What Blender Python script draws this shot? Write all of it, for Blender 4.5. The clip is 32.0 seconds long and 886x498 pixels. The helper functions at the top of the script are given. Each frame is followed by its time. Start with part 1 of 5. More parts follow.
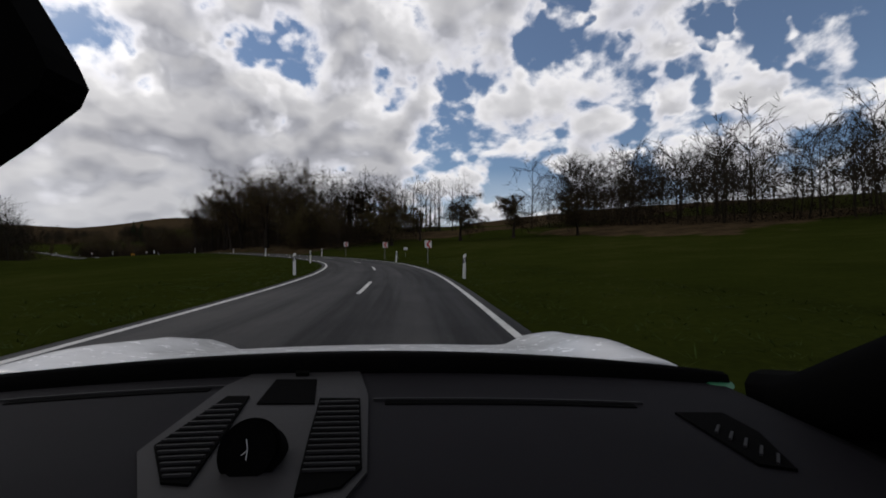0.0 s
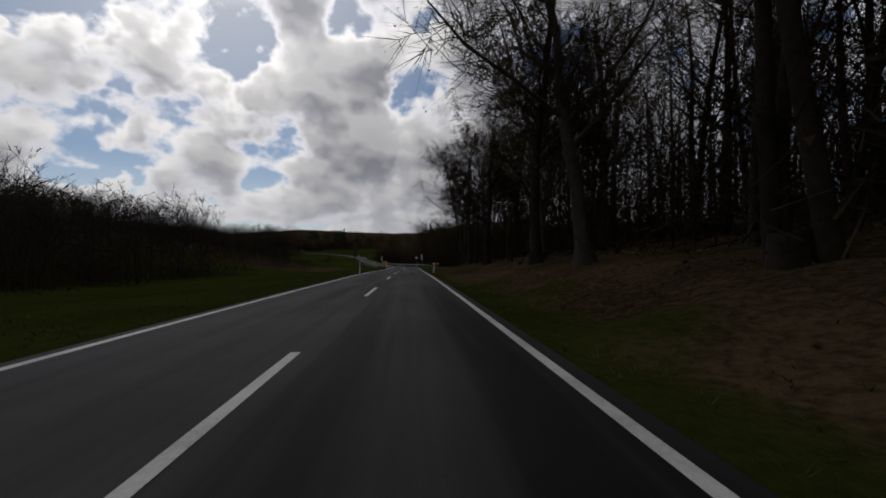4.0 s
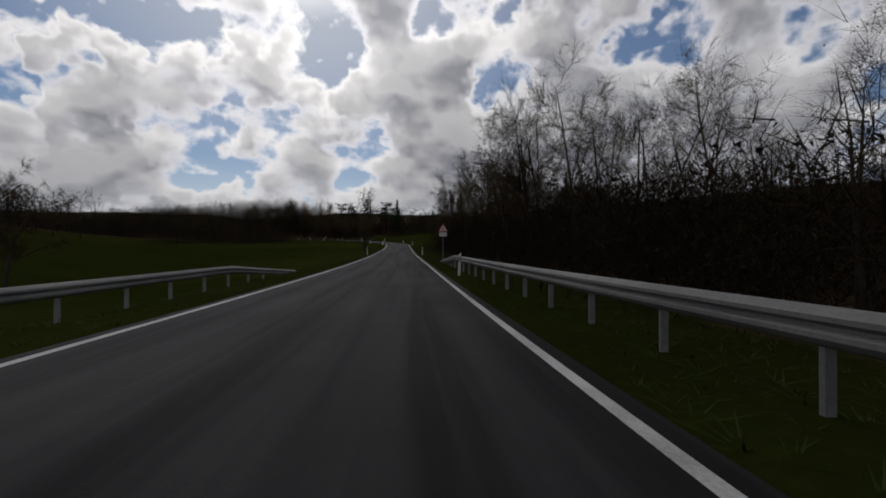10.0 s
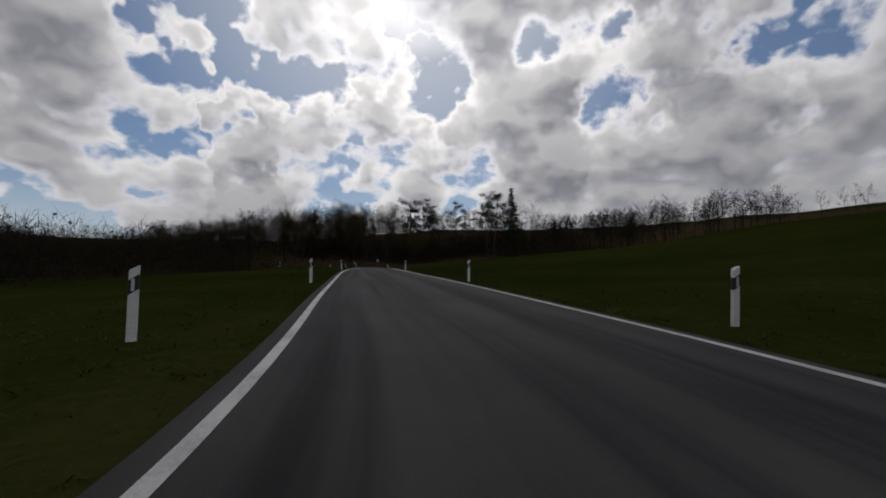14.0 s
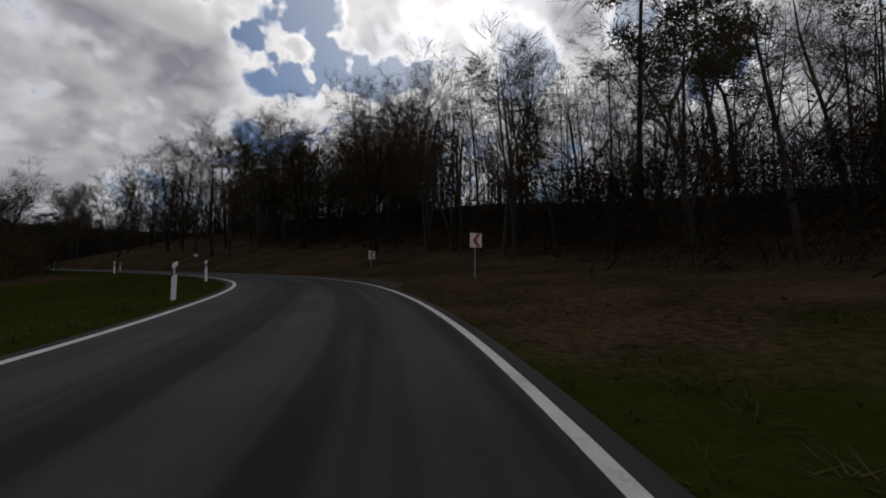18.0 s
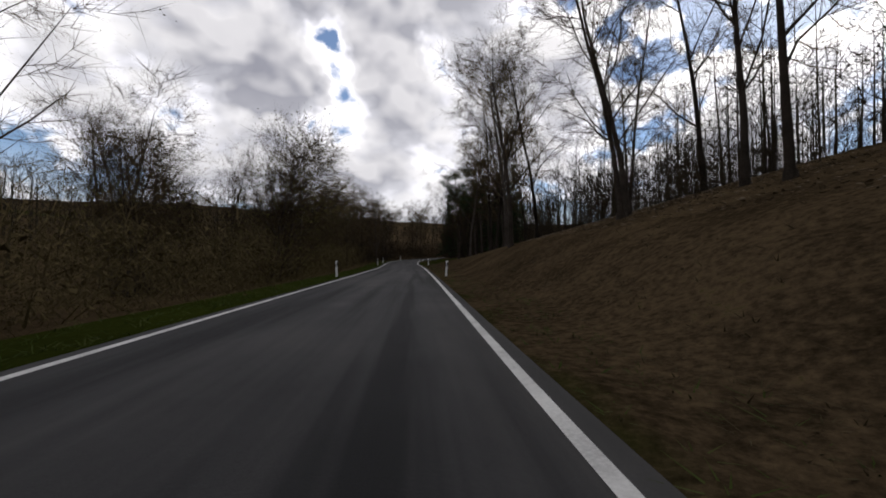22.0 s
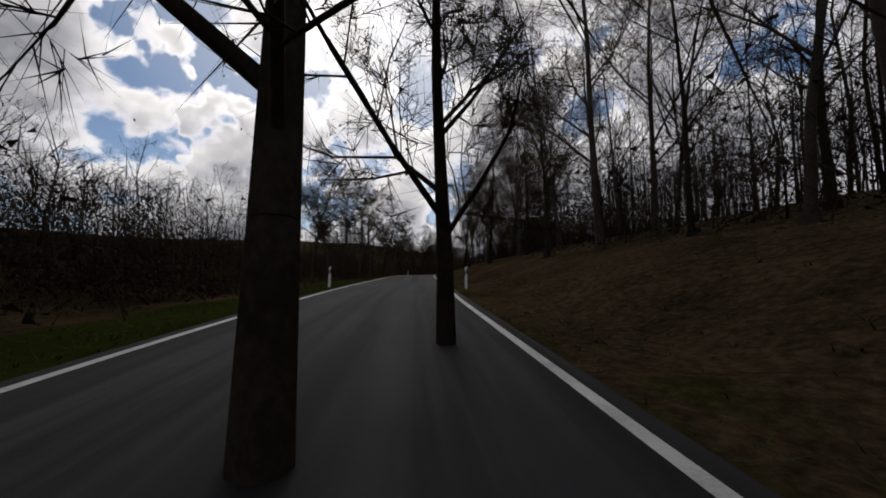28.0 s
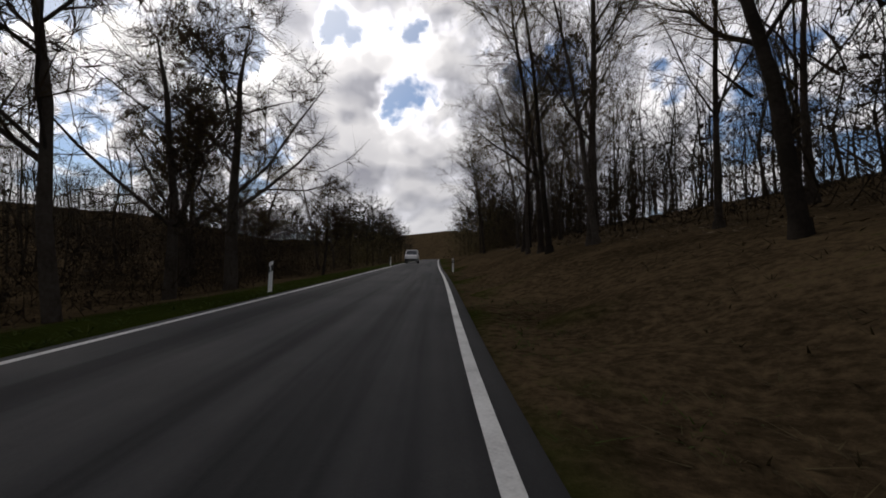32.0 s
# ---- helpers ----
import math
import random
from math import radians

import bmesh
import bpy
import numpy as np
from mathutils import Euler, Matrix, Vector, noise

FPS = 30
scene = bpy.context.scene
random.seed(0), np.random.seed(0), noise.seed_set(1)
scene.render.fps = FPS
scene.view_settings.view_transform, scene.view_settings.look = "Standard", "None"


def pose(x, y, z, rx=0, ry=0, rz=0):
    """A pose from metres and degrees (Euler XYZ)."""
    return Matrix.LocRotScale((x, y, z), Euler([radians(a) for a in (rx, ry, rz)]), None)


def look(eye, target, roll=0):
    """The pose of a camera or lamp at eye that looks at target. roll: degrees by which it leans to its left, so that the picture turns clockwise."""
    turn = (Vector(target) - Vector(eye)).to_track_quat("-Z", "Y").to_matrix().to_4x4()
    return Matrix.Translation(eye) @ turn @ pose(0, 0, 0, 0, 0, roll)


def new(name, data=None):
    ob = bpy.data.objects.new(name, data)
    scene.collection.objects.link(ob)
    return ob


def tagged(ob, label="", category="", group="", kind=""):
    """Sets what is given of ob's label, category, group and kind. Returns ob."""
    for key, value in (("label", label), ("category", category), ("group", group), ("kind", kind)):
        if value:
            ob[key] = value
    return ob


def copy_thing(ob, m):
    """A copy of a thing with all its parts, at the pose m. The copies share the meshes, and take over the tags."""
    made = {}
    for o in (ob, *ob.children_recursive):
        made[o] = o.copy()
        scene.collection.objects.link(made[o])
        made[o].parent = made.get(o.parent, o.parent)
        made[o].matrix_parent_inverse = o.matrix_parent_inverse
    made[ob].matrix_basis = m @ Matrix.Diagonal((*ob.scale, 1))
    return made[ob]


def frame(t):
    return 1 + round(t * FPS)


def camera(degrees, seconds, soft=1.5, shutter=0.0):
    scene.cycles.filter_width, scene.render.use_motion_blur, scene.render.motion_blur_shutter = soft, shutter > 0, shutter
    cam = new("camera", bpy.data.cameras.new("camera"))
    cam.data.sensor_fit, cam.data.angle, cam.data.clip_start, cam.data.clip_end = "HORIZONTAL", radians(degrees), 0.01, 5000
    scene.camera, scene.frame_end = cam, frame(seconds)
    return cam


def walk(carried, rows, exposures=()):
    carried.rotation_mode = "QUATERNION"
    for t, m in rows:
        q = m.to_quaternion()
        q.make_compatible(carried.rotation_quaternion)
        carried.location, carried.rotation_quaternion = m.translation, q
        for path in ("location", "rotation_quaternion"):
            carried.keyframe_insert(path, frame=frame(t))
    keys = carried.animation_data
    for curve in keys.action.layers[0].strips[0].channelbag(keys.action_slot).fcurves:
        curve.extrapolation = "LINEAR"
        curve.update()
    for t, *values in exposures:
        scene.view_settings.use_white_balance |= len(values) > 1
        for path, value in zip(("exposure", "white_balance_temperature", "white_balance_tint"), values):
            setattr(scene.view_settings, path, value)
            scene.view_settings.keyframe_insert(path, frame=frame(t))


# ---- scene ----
# ================= camera and its drive =================
# seconds, camera heading (degrees to the left), speed (m/s), metres right of the road's centre, slope of the road (degrees)
DRIVE = [
    (0, 0.3, 27, 1.44, 0.34), (0.5, 2.2, 26, 1.17, 0.88), (1, 9.4, 25, 0.91, 1.01), (1.5, 18.8, 25, 0.77, 0.88),
    (2, 28.1, 25, 0.98, 1.26), (2.5, 35.1, 26, 1.16, 1.13), (3, 37.3, 27, 1.35, 1.09), (4, 37.6, 28, 1.36, -0.20),
    (5, 37.7, 29, 1.28, -0.74), (6.5, 37.3, 29, 1.30, -1.03), (7, 38.5, 29, 1.28, -0.59), (7.5, 39.3, 29, 1.00, -1.16),
    (8, 42.4, 29, 1.02, -0.93), (8.5, 44.2, 29, 0.81, -1.17), (9, 47.0, 29, 0.73, -0.67), (9.5, 48.0, 29, 0.96, -0.74),
    (10, 48.8, 29, 1.25, -0.05), (11, 49.6, 29, 1.30, 0.91), (12, 49.9, 28, 1.27, 1.71), (12.5, 50.3, 27, 1.16, 2.19),
    (13, 53.5, 26, 0.74, 2.54), (13.5, 56.5, 26, -0.36, 2.95), (14, 63.3, 26, -1.64, 3.29), (14.5, 65.5, 26, -0.41, 2.73),
    (15.2, 66.9, 26, 1.09, 2.14), (16.5, 68.2, 26, 1.67, 1.38), (17, 69.7, 25, 1.56, 1.19), (17.5, 70.1, 23, 1.44, 1.29),
    (18, 75.2, 21, 1.47, 1.72), (18.5, 86.9, 20, 1.32, 1.62), (19, 98.7, 19, 0.96, 0.99), (19.5, 112.2, 20, 1.07, 0.71),
    (20, 119.3, 23, 1.45, 0.62), (20.5, 122.5, 26, 1.41, 0.32), (21, 122.3, 28, 1.40, 0.30), (22, 122.8, 30, 1.41, 0.38),
    (23, 123.3, 30, 0.94, 0.23), (24, 123.6, 27, 0.56, 0.54), (24.5, 121.7, 24, 0.84, 1.00), (25, 118.4, 21, 1.08, 1.49),
    (25.5, 107.7, 19, 1.63, 1.62), (26, 96.5, 18, 2.04, 1.50), (26.5, 81.0, 18, 2.18, 3.03), (27, 69.5, 19, 1.80, 4.64),
    (27.5, 63.2, 21, 0.91, 4.73), (28, 61.0, 23, 0.97, 3.90), (28.5, 59.8, 24, 1.03, 2.72), (30, 58.9, 25, 0.82, 1.95),
    (30.5, 57.0, 24, 0.81, 1.72), (31, 51.3, 22, 1.53, 1.38), (31.5, 43.9, 22, 2.36, 1.75), (32, 36.2, 23, 2.08, 1.34),
    (32.5, 33.8, 24, 1.68, 1.39), (33.5, 33.1, 24, 1.57, 1.44), (38, 32.3, 24, 1.30, 1.11), (40, 32.2, 24, 1.25, 1.07),
]
# seconds, degrees by which the car's nose lifts or dips on its springs
NOD = [(0, -0.39), (1, 0.43), (2, 0.33), (3, 0.19), (4, 0.35), (6.5, 0.00), (7, 0.10), (8, 0.27), (9, 0.00), (10, -0.43), (11, -0.40), (12, -0.44), (13, -0.05), (14, -0.37), (14.5, -0.03), (16.5, -0.36), (17, -0.04), (18, 0.15), (19, -0.24), (20, 0.62), (21, 0.43), (22, 0.26), (23, -0.22), (24, -0.08), (25, -0.04), (26, -0.27), (26.5, 0.23), (28.5, 0.04), (29, -0.00), (30, -0.15), (31, -0.59), (32, 0.12)]
EYE = 1.15          # camera height over the road
AIM = 4.5           # degrees by which the camera points to the right of the car
LIFT = 0.87          # degrees by which it points up


def smooth_table(rows, col, t):
    """Catmull-Rom through one column of DRIVE."""
    T = np.array([r[0] for r in rows], float)
    V = np.array([r[col] for r in rows], float)
    m = np.gradient(V, T)
    i = np.clip(np.searchsorted(T, t, side="right") - 1, 0, len(T) - 2)
    h = T[i + 1] - T[i]
    u = np.clip((t - T[i]) / h, 0, 1)
    return ((2 * u**3 - 3 * u**2 + 1) * V[i] + (u**3 - 2 * u**2 + u) * h * m[i]
            + (-2 * u**3 + 3 * u**2) * V[i + 1] + (u**3 - u**2) * h * m[i + 1])


STEP = 0.02
TT = np.arange(-4.0, 40.0 + STEP / 2, STEP)          # the road runs on behind the start and past the end
YAW = smooth_table(DRIVE, 1, TT) - np.clip(-TT, 0, 4) * 1.5
SPEED, SIDE, SLOPE = (smooth_table(DRIVE, c, TT) for c in (2, 3, 4))
HEAD = np.radians(YAW + AIM)
i0 = int(round(4.0 / STEP))


def along(rate):
    total = np.concatenate(([0], np.cumsum((rate[1:] + rate[:-1]) / 2 * STEP)))
    return total - total[i0]


CARX, CARY = along(-np.sin(HEAD) * SPEED), along(np.cos(HEAD) * SPEED)
CARZ = along(np.tan(np.radians(SLOPE)) * SPEED)
# the road's centre line, in even steps of one metre
cx, cy = CARX - SIDE * np.cos(HEAD), CARY - SIDE * np.sin(HEAD)
seg = np.concatenate(([0], np.cumsum(np.hypot(np.diff(cx), np.diff(cy)))))
S_OF_T = seg - seg[i0]
S = np.arange(math.ceil(S_OF_T[0]), math.floor(S_OF_T[-1]), 1.0)
RX, RY, RZ = (np.interp(S, S_OF_T, a) for a in (cx, cy, CARZ))


def blur(a, n):
    k = np.hanning(n + 2)[1:-1]
    return np.convolve(np.pad(a, n // 2, mode="edge"), k / k.sum(), mode="valid")


RX, RY, RZ = blur(RX, 9), blur(RY, 9), blur(RZ, 15)
TX, TY = np.gradient(RX), np.gradient(RY)
nn = np.hypot(TX, TY)
TX, TY = TX / nn, TY / nn


def stn(t):
    """Metres along the road's centre at which the car is at second t."""
    return float(np.interp(t, TT, S_OF_T))


WIDTHS = [(0, 2.81), (4, 2.87), (7.9, 2.81), (8.6, 2.76), (11, 2.78), (13, 2.47), (14, 2.80), (15, 2.58), (17, 2.52), (18.5, 2.64), (20, 2.46), (22, 2.44), (24, 2.64), (25, 2.80), (26, 3.02), (27, 2.84), (28.5, 2.37), (30, 2.50), (31, 2.72), (32, 2.48), (33, 2.55)]


def half_width(s):
    """From the centre to the white edge line."""
    return np.interp(s, [stn(t) for t, _ in WIDTHS], [w for _, w in WIDTHS])


def road_at(s, d):
    """World x, y, z on the road's own surface level, d metres right of the centre."""
    x, y, z, tx, ty = (np.interp(s, S, a) for a in (RX, RY, RZ, TX, TY))
    return x + ty * d, y - tx * d, z


def road_turn(s):
    """Degrees by which the road's direction turns from +y to the left."""
    return math.degrees(math.atan2(-np.interp(s, S, TX), np.interp(s, S, TY)))


def bearing(t, right, dist):
    """World x, y at so many degrees right of the camera's axis and metres away."""
    an = radians(float(np.interp(t, TT, YAW)) - right)
    return float(np.interp(t, TT, CARX)) - math.sin(an) * dist, float(np.interp(t, TT, CARY)) + math.cos(an) * dist


cam = camera(93.0, 32.0, soft=1.8)
rows = []
for k in range(0, 129):
    t = k * 0.25
    x, y, z, yaw, slope = (float(np.interp(t, TT, a)) for a in (CARX, CARY, CARZ, YAW, SLOPE))
    nod = float(np.interp(t, [r[0] for r in NOD], [r[1] for r in NOD]))
    rows.append((t, pose(x, y, z + EYE, 90 + slope + LIFT + nod, 0, yaw)))
walk(cam, rows, [(0.0, -0.25, 6500, 11), (2.0, -0.5, 6500, 11), (4.0, -0.75, 6500, 11), (17.5, -0.75, 6500, 11), (19.0, 0.0, 6550, 12), (20.0, 0.4, 6600, 12), (24.5, 0.4, 6600, 12), (26.0, -0.15, 6600, 12), (29.0, -0.4, 6600, 12), (31.0, -0.35, 6600, 12), (32.0, -0.05, 6600, 12)])

# ================= sky and sun =================
SUN_LEFT, SUN_UP = 68.0, 42.0       # degrees left of +y, and above the horizon
world = bpy.data.worlds.new("sky")
scene.world = world
world.use_nodes = True
wn, wl = world.node_tree.nodes, world.node_tree.links
wn.clear()


def node(tree, kind, **values):
    n = tree.nodes.new(kind)
    for key, value in values.items():
        if key in n.inputs.keys():
            n.inputs[key].default_value = value
        else:
            setattr(n, key, value)
    return n


def wire(tree, a, b):
    tree.links.new(a, b)


def maths(tree, op, a, b=0.0, clamp=False):
    n = tree.nodes.new("ShaderNodeMath")
    n.operation, n.use_clamp = op, clamp
    for i, v in enumerate((a, b)):
        if isinstance(v, (int, float)):
            n.inputs[i].default_value = v
        else:
            tree.links.new(v, n.inputs[i])
    return n.outputs[0]


def ramp(tree, fac, stops, interp="LINEAR"):
    n = tree.nodes.new("ShaderNodeValToRGB")
    n.color_ramp.interpolation = interp
    e = n.color_ramp.elements
    while len(e) < len(stops):
        e.new(0.5)
    for el, (p, c) in zip(e, stops):
        el.position, el.color = p, (*c, 1) if len(c) == 3 else c
    tree.links.new(fac, n.inputs[0])
    return n.outputs[0]


def mixc(tree, fac, a, b, blend="MIX"):
    n = tree.nodes.new("ShaderNodeMix")
    n.data_type, n.blend_type = "RGBA", blend
    for i, v in ((0, fac), (6, a), (7, b)):
        if isinstance(v, (int, float)):
            n.inputs[i].default_value = v
        elif isinstance(v, tuple):
            n.inputs[i].default_value = (*v, 1) if len(v) == 3 else v
        else:
            tree.links.new(v, n.inputs[i])
    return n.outputs[2]


W = world.node_tree
sky = node(W, "ShaderNodeTexSky", sky_type="NISHITA", sun_disc=False, sun_elevation=radians(SUN_UP), sun_rotation=radians(-SUN_LEFT))
sky.air_density, sky.dust_density, sky.ozone_density = 1.0, 0.6, 1.5
coord = node(W, "ShaderNodeTexCoord")
way = coord.outputs["Generated"]
sep = node(W, "ShaderNodeSeparateXYZ")
wire(W, way, sep.inputs[0])
up = maths(W, "MAXIMUM", sep.outputs[2], 0.0)


def heaven(rise):
    """Cloud-field coordinates; rise shifts the field upwards a little, to tell lit tops from shaded bases."""
    c = node(W, "ShaderNodeCombineXYZ")
    wire(W, maths(W, "MULTIPLY", sep.outputs[0], 2.6), c.inputs[0])
    wire(W, maths(W, "MULTIPLY", sep.outputs[1], 2.6), c.inputs[1])
    wire(W, maths(W, "ADD", maths(W, "MULTIPLY", maths(W, "POWER", up, 0.75), 3.6), rise), c.inputs[2])
    return c.outputs[0]


def billow(rise, detail=9.0):
    c = heaven(rise)
    n1 = node(W, "ShaderNodeTexNoise", Scale=2.2, Detail=detail, Roughness=0.54, Distortion=0.15)
    wire(W, c, n1.inputs["Vector"])
    v1 = node(W, "ShaderNodeTexVoronoi", Scale=4.5, Randomness=1.0)
    v1.feature = "SMOOTH_F1"
    wire(W, c, v1.inputs["Vector"])
    v2 = node(W, "ShaderNodeTexVoronoi", Scale=12.0, Randomness=1.0)
    v2.feature = "SMOOTH_F1"
    wire(W, c, v2.inputs["Vector"])
    lumps = maths(W, "ADD", maths(W, "MULTIPLY", v1.outputs[0], 0.22), maths(W, "MULTIPLY", v2.outputs[0], 0.10))
    return maths(W, "SUBTRACT", maths(W, "ADD", n1.outputs[0], 0.15), lumps)


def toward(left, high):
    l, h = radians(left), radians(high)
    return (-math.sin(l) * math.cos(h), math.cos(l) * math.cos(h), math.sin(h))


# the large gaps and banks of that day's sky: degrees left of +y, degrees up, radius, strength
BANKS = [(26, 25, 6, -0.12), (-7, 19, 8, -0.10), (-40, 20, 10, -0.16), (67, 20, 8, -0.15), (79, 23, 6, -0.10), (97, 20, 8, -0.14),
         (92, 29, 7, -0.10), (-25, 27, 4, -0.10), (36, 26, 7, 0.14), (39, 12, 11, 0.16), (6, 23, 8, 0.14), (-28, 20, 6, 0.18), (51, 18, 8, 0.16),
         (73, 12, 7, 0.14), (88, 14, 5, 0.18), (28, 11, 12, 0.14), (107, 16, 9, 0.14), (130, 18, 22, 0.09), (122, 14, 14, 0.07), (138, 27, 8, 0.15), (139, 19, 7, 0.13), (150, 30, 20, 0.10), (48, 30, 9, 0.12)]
ragged = node(W, "ShaderNodeTexNoise", Scale=5.0, Detail=4.0, Roughness=0.6)
wire(W, way, ragged.inputs["Vector"])
shift = node(W, "ShaderNodeVectorMath", operation="SUBTRACT")
wire(W, ragged.outputs["Color"], shift.inputs[0])
shift.inputs[1].default_value = (0.5, 0.5, 0.5)
torn = node(W, "ShaderNodeVectorMath", operation="MULTIPLY_ADD")
wire(W, shift.outputs[0], torn.inputs[0])
torn.inputs[1].default_value = (0.15, 0.15, 0.15)
wire(W, way, torn.inputs[2])
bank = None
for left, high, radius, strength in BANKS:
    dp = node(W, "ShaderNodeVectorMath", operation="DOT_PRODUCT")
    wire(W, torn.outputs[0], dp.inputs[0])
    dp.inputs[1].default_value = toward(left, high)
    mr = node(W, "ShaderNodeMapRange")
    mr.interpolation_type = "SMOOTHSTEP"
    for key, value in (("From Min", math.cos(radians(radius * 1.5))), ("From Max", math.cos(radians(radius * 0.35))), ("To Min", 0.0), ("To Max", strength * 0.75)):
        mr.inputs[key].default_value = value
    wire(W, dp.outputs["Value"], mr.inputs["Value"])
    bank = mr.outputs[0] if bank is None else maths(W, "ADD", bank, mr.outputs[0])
# thicker cloud added above the view, where it dims the ground
unseen_overcast = node(W, "ShaderNodeMapRange")
for key, value in (("From Min", 0.5), ("From Max", 0.8), ("To Min", 0.0), ("To Max", 0.22)):
    unseen_overcast.inputs[key].default_value = value
wire(W, up, unseen_overcast.inputs["Value"])
bank = maths(W, "ADD", bank, unseen_overcast.outputs[0])
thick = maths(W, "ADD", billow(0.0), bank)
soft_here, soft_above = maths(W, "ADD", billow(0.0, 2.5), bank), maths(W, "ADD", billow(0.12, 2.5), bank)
depth_in = maths(W, "ADD", maths(W, "MULTIPLY", thick, 0.45), maths(W, "MULTIPLY", soft_here, 0.55))
cover = ramp(W, thick, [(0.40, (0, 0, 0)), (0.50, (1, 1, 1))], "EASE")
# lit rims and tops, grey thick middles and bases
grey = ramp(W, depth_in, [(0.42, (1.75, 1.75, 1.75)), (0.50, (1.30, 1.30, 1.31)), (0.58, (0.80, 0.81, 0.83)), (0.70, (0.53, 0.54, 0.57)), (0.95, (0.42, 0.43, 0.47))])
topside = maths(W, "MULTIPLY", maths(W, "SUBTRACT", soft_here, soft_above), 2.8)
body = mixc(W, ramp(W, maths(W, "ADD", topside, 0.5), [(0.30, (0, 0, 0)), (0.75, (1, 1, 1))]), mixc(W, 1.0, grey, (0.70, 0.71, 0.75), "MULTIPLY"),
            mixc(W, 0.35, grey, (1.0, 1.0, 1.0)))
sunv = node(W, "ShaderNodeVectorMath", operation="DOT_PRODUCT")
wire(W, way, sunv.inputs[0])
sunv.inputs[1].default_value = toward(SUN_LEFT, SUN_UP)
near_sun = maths(W, "POWER", maths(W, "MAXIMUM", sunv.outputs["Value"], 0.0), 7.0)
body = mixc(W, 1.0, body, ramp(W, near_sun, [(0.0, (0.85, 0.845, 0.855)), (0.45, (1.2, 1.18, 1.16)), (1.0, (1.9, 1.86, 1.8))]), "MULTIPLY")
low = ramp(W, up, [(0.0, (1, 1, 1)), (0.20, (0, 0, 0))])
body = mixc(W, maths(W, "MULTIPLY", low, 0.5), body, (0.78, 0.80, 0.84))
# the unseen clouds high up are darkened too, to lessen light on the ground
body = mixc(W, 1.0, body, ramp(W, up, [(0.52, (1, 1, 1)), (0.80, (0.5, 0.5, 0.52))]), "MULTIPLY")
veil = ramp(W, near_sun, [(0.80, (0, 0, 0)), (0.97, (1, 1, 1))])
cover = maths(W, "MAXIMUM", maths(W, "MAXIMUM", cover, maths(W, "MULTIPLY", low, 0.6)), veil)
air = mixc(W, 0.08, mixc(W, 1.0, sky.outputs[0], (0.066, 0.078, 0.09), "MULTIPLY"), (0.55, 0.60, 0.66))
air = mixc(W, ramp(W, near_sun, [(0.3, (0, 0, 0)), (1.0, (0.75, 0.75, 0.75))]), air, (1.05, 1.07, 1.1))
back = node(W, "ShaderNodeBackground", Strength=1.0)
wire(W, mixc(W, cover, air, body), back.inputs["Color"])
wout = node(W, "ShaderNodeOutputWorld")
wire(W, back.outputs[0], wout.inputs["Surface"])

sun = new("sun", bpy.data.lights.new("sun", "SUN"))
sun.data.energy, sun.data.angle, sun.data.color = 0.35, radians(12), (1.0, 0.95, 0.87)
sx, sy = -math.sin(radians(SUN_LEFT)), math.cos(radians(SUN_LEFT))
sun.matrix_world = look((sx * 80, sy * 80, 80 * math.tan(radians(SUN_UP))), (0, 0, 0))

# ================= materials =================
def material(name, stops, scale=4.0, fine=40.0, rough=0.85, bump=0.3, metal=0.0, per_object=0.0, spec=0.3, depth=0.02, coords="Object"):
    """A surface whose colour wanders over stops at two scales, with fine relief."""
    m = bpy.data.materials.new(name)
    m.use_nodes = True
    T = m.node_tree
    b = T.nodes["Principled BSDF"]
    c = node(T, "ShaderNodeTexCoord")
    n1 = node(T, "ShaderNodeTexNoise", Scale=scale, Detail=5.0, Roughness=0.6)
    n2 = node(T, "ShaderNodeTexNoise", Scale=fine, Detail=4.0, Roughness=0.65)
    for n in (n1, n2):
        wire(T, c.outputs[coords], n.inputs["Vector"])
    fac = maths(T, "ADD", maths(T, "MULTIPLY", n1.outputs[0], 0.6), maths(T, "MULTIPLY", n2.outputs[0], 0.4))
    if per_object:
        info = node(T, "ShaderNodeObjectInfo")
        fac = maths(T, "ADD", fac, maths(T, "MULTIPLY", maths(T, "SUBTRACT", info.outputs["Random"], 0.5), per_object))
    k = len(stops)
    col = ramp(T, fac, [(0.32 + 0.36 * i / max(1, k - 1), s) for i, s in enumerate(stops)])
    wire(T, col, b.inputs["Base Color"])
    b.inputs["Metallic"].default_value = metal
    b.inputs["Specular IOR Level"].default_value = spec
    r = maths(T, "ADD", maths(T, "MULTIPLY", n2.outputs[0], 0.2), rough - 0.1, True)
    wire(T, r, b.inputs["Roughness"])
    if bump:
        bn = node(T, "ShaderNodeBump", Strength=bump, Distance=depth)
        wire(T, n2.outputs[0], bn.inputs["Height"])
        wire(T, bn.outputs[0], b.inputs["Normal"])
    return m


BARK = material("bark", [(0.016, 0.013, 0.010), (0.034, 0.027, 0.021), (0.062, 0.052, 0.043)], 1.2, 14, 0.95, 0.6, per_object=0.3, depth=0.03, spec=0.03)
TWIG = material("twigs", [(0.026, 0.019, 0.012), (0.054, 0.038, 0.022), (0.085, 0.063, 0.032)], 0.4, 6, 0.95, 0, per_object=0.35, spec=0.03)
BUDS = material("young_leaves", [(0.07, 0.062, 0.018), (0.10, 0.095, 0.025), (0.13, 0.125, 0.035)], 0.5, 5, 0.8, 0, per_object=0.35, spec=0.03)
NEEDLE = material("needles", [(0.012, 0.022, 0.010), (0.022, 0.038, 0.016), (0.035, 0.055, 0.022)], 0.6, 6, 0.8, 0, per_object=0.25, spec=0.03)
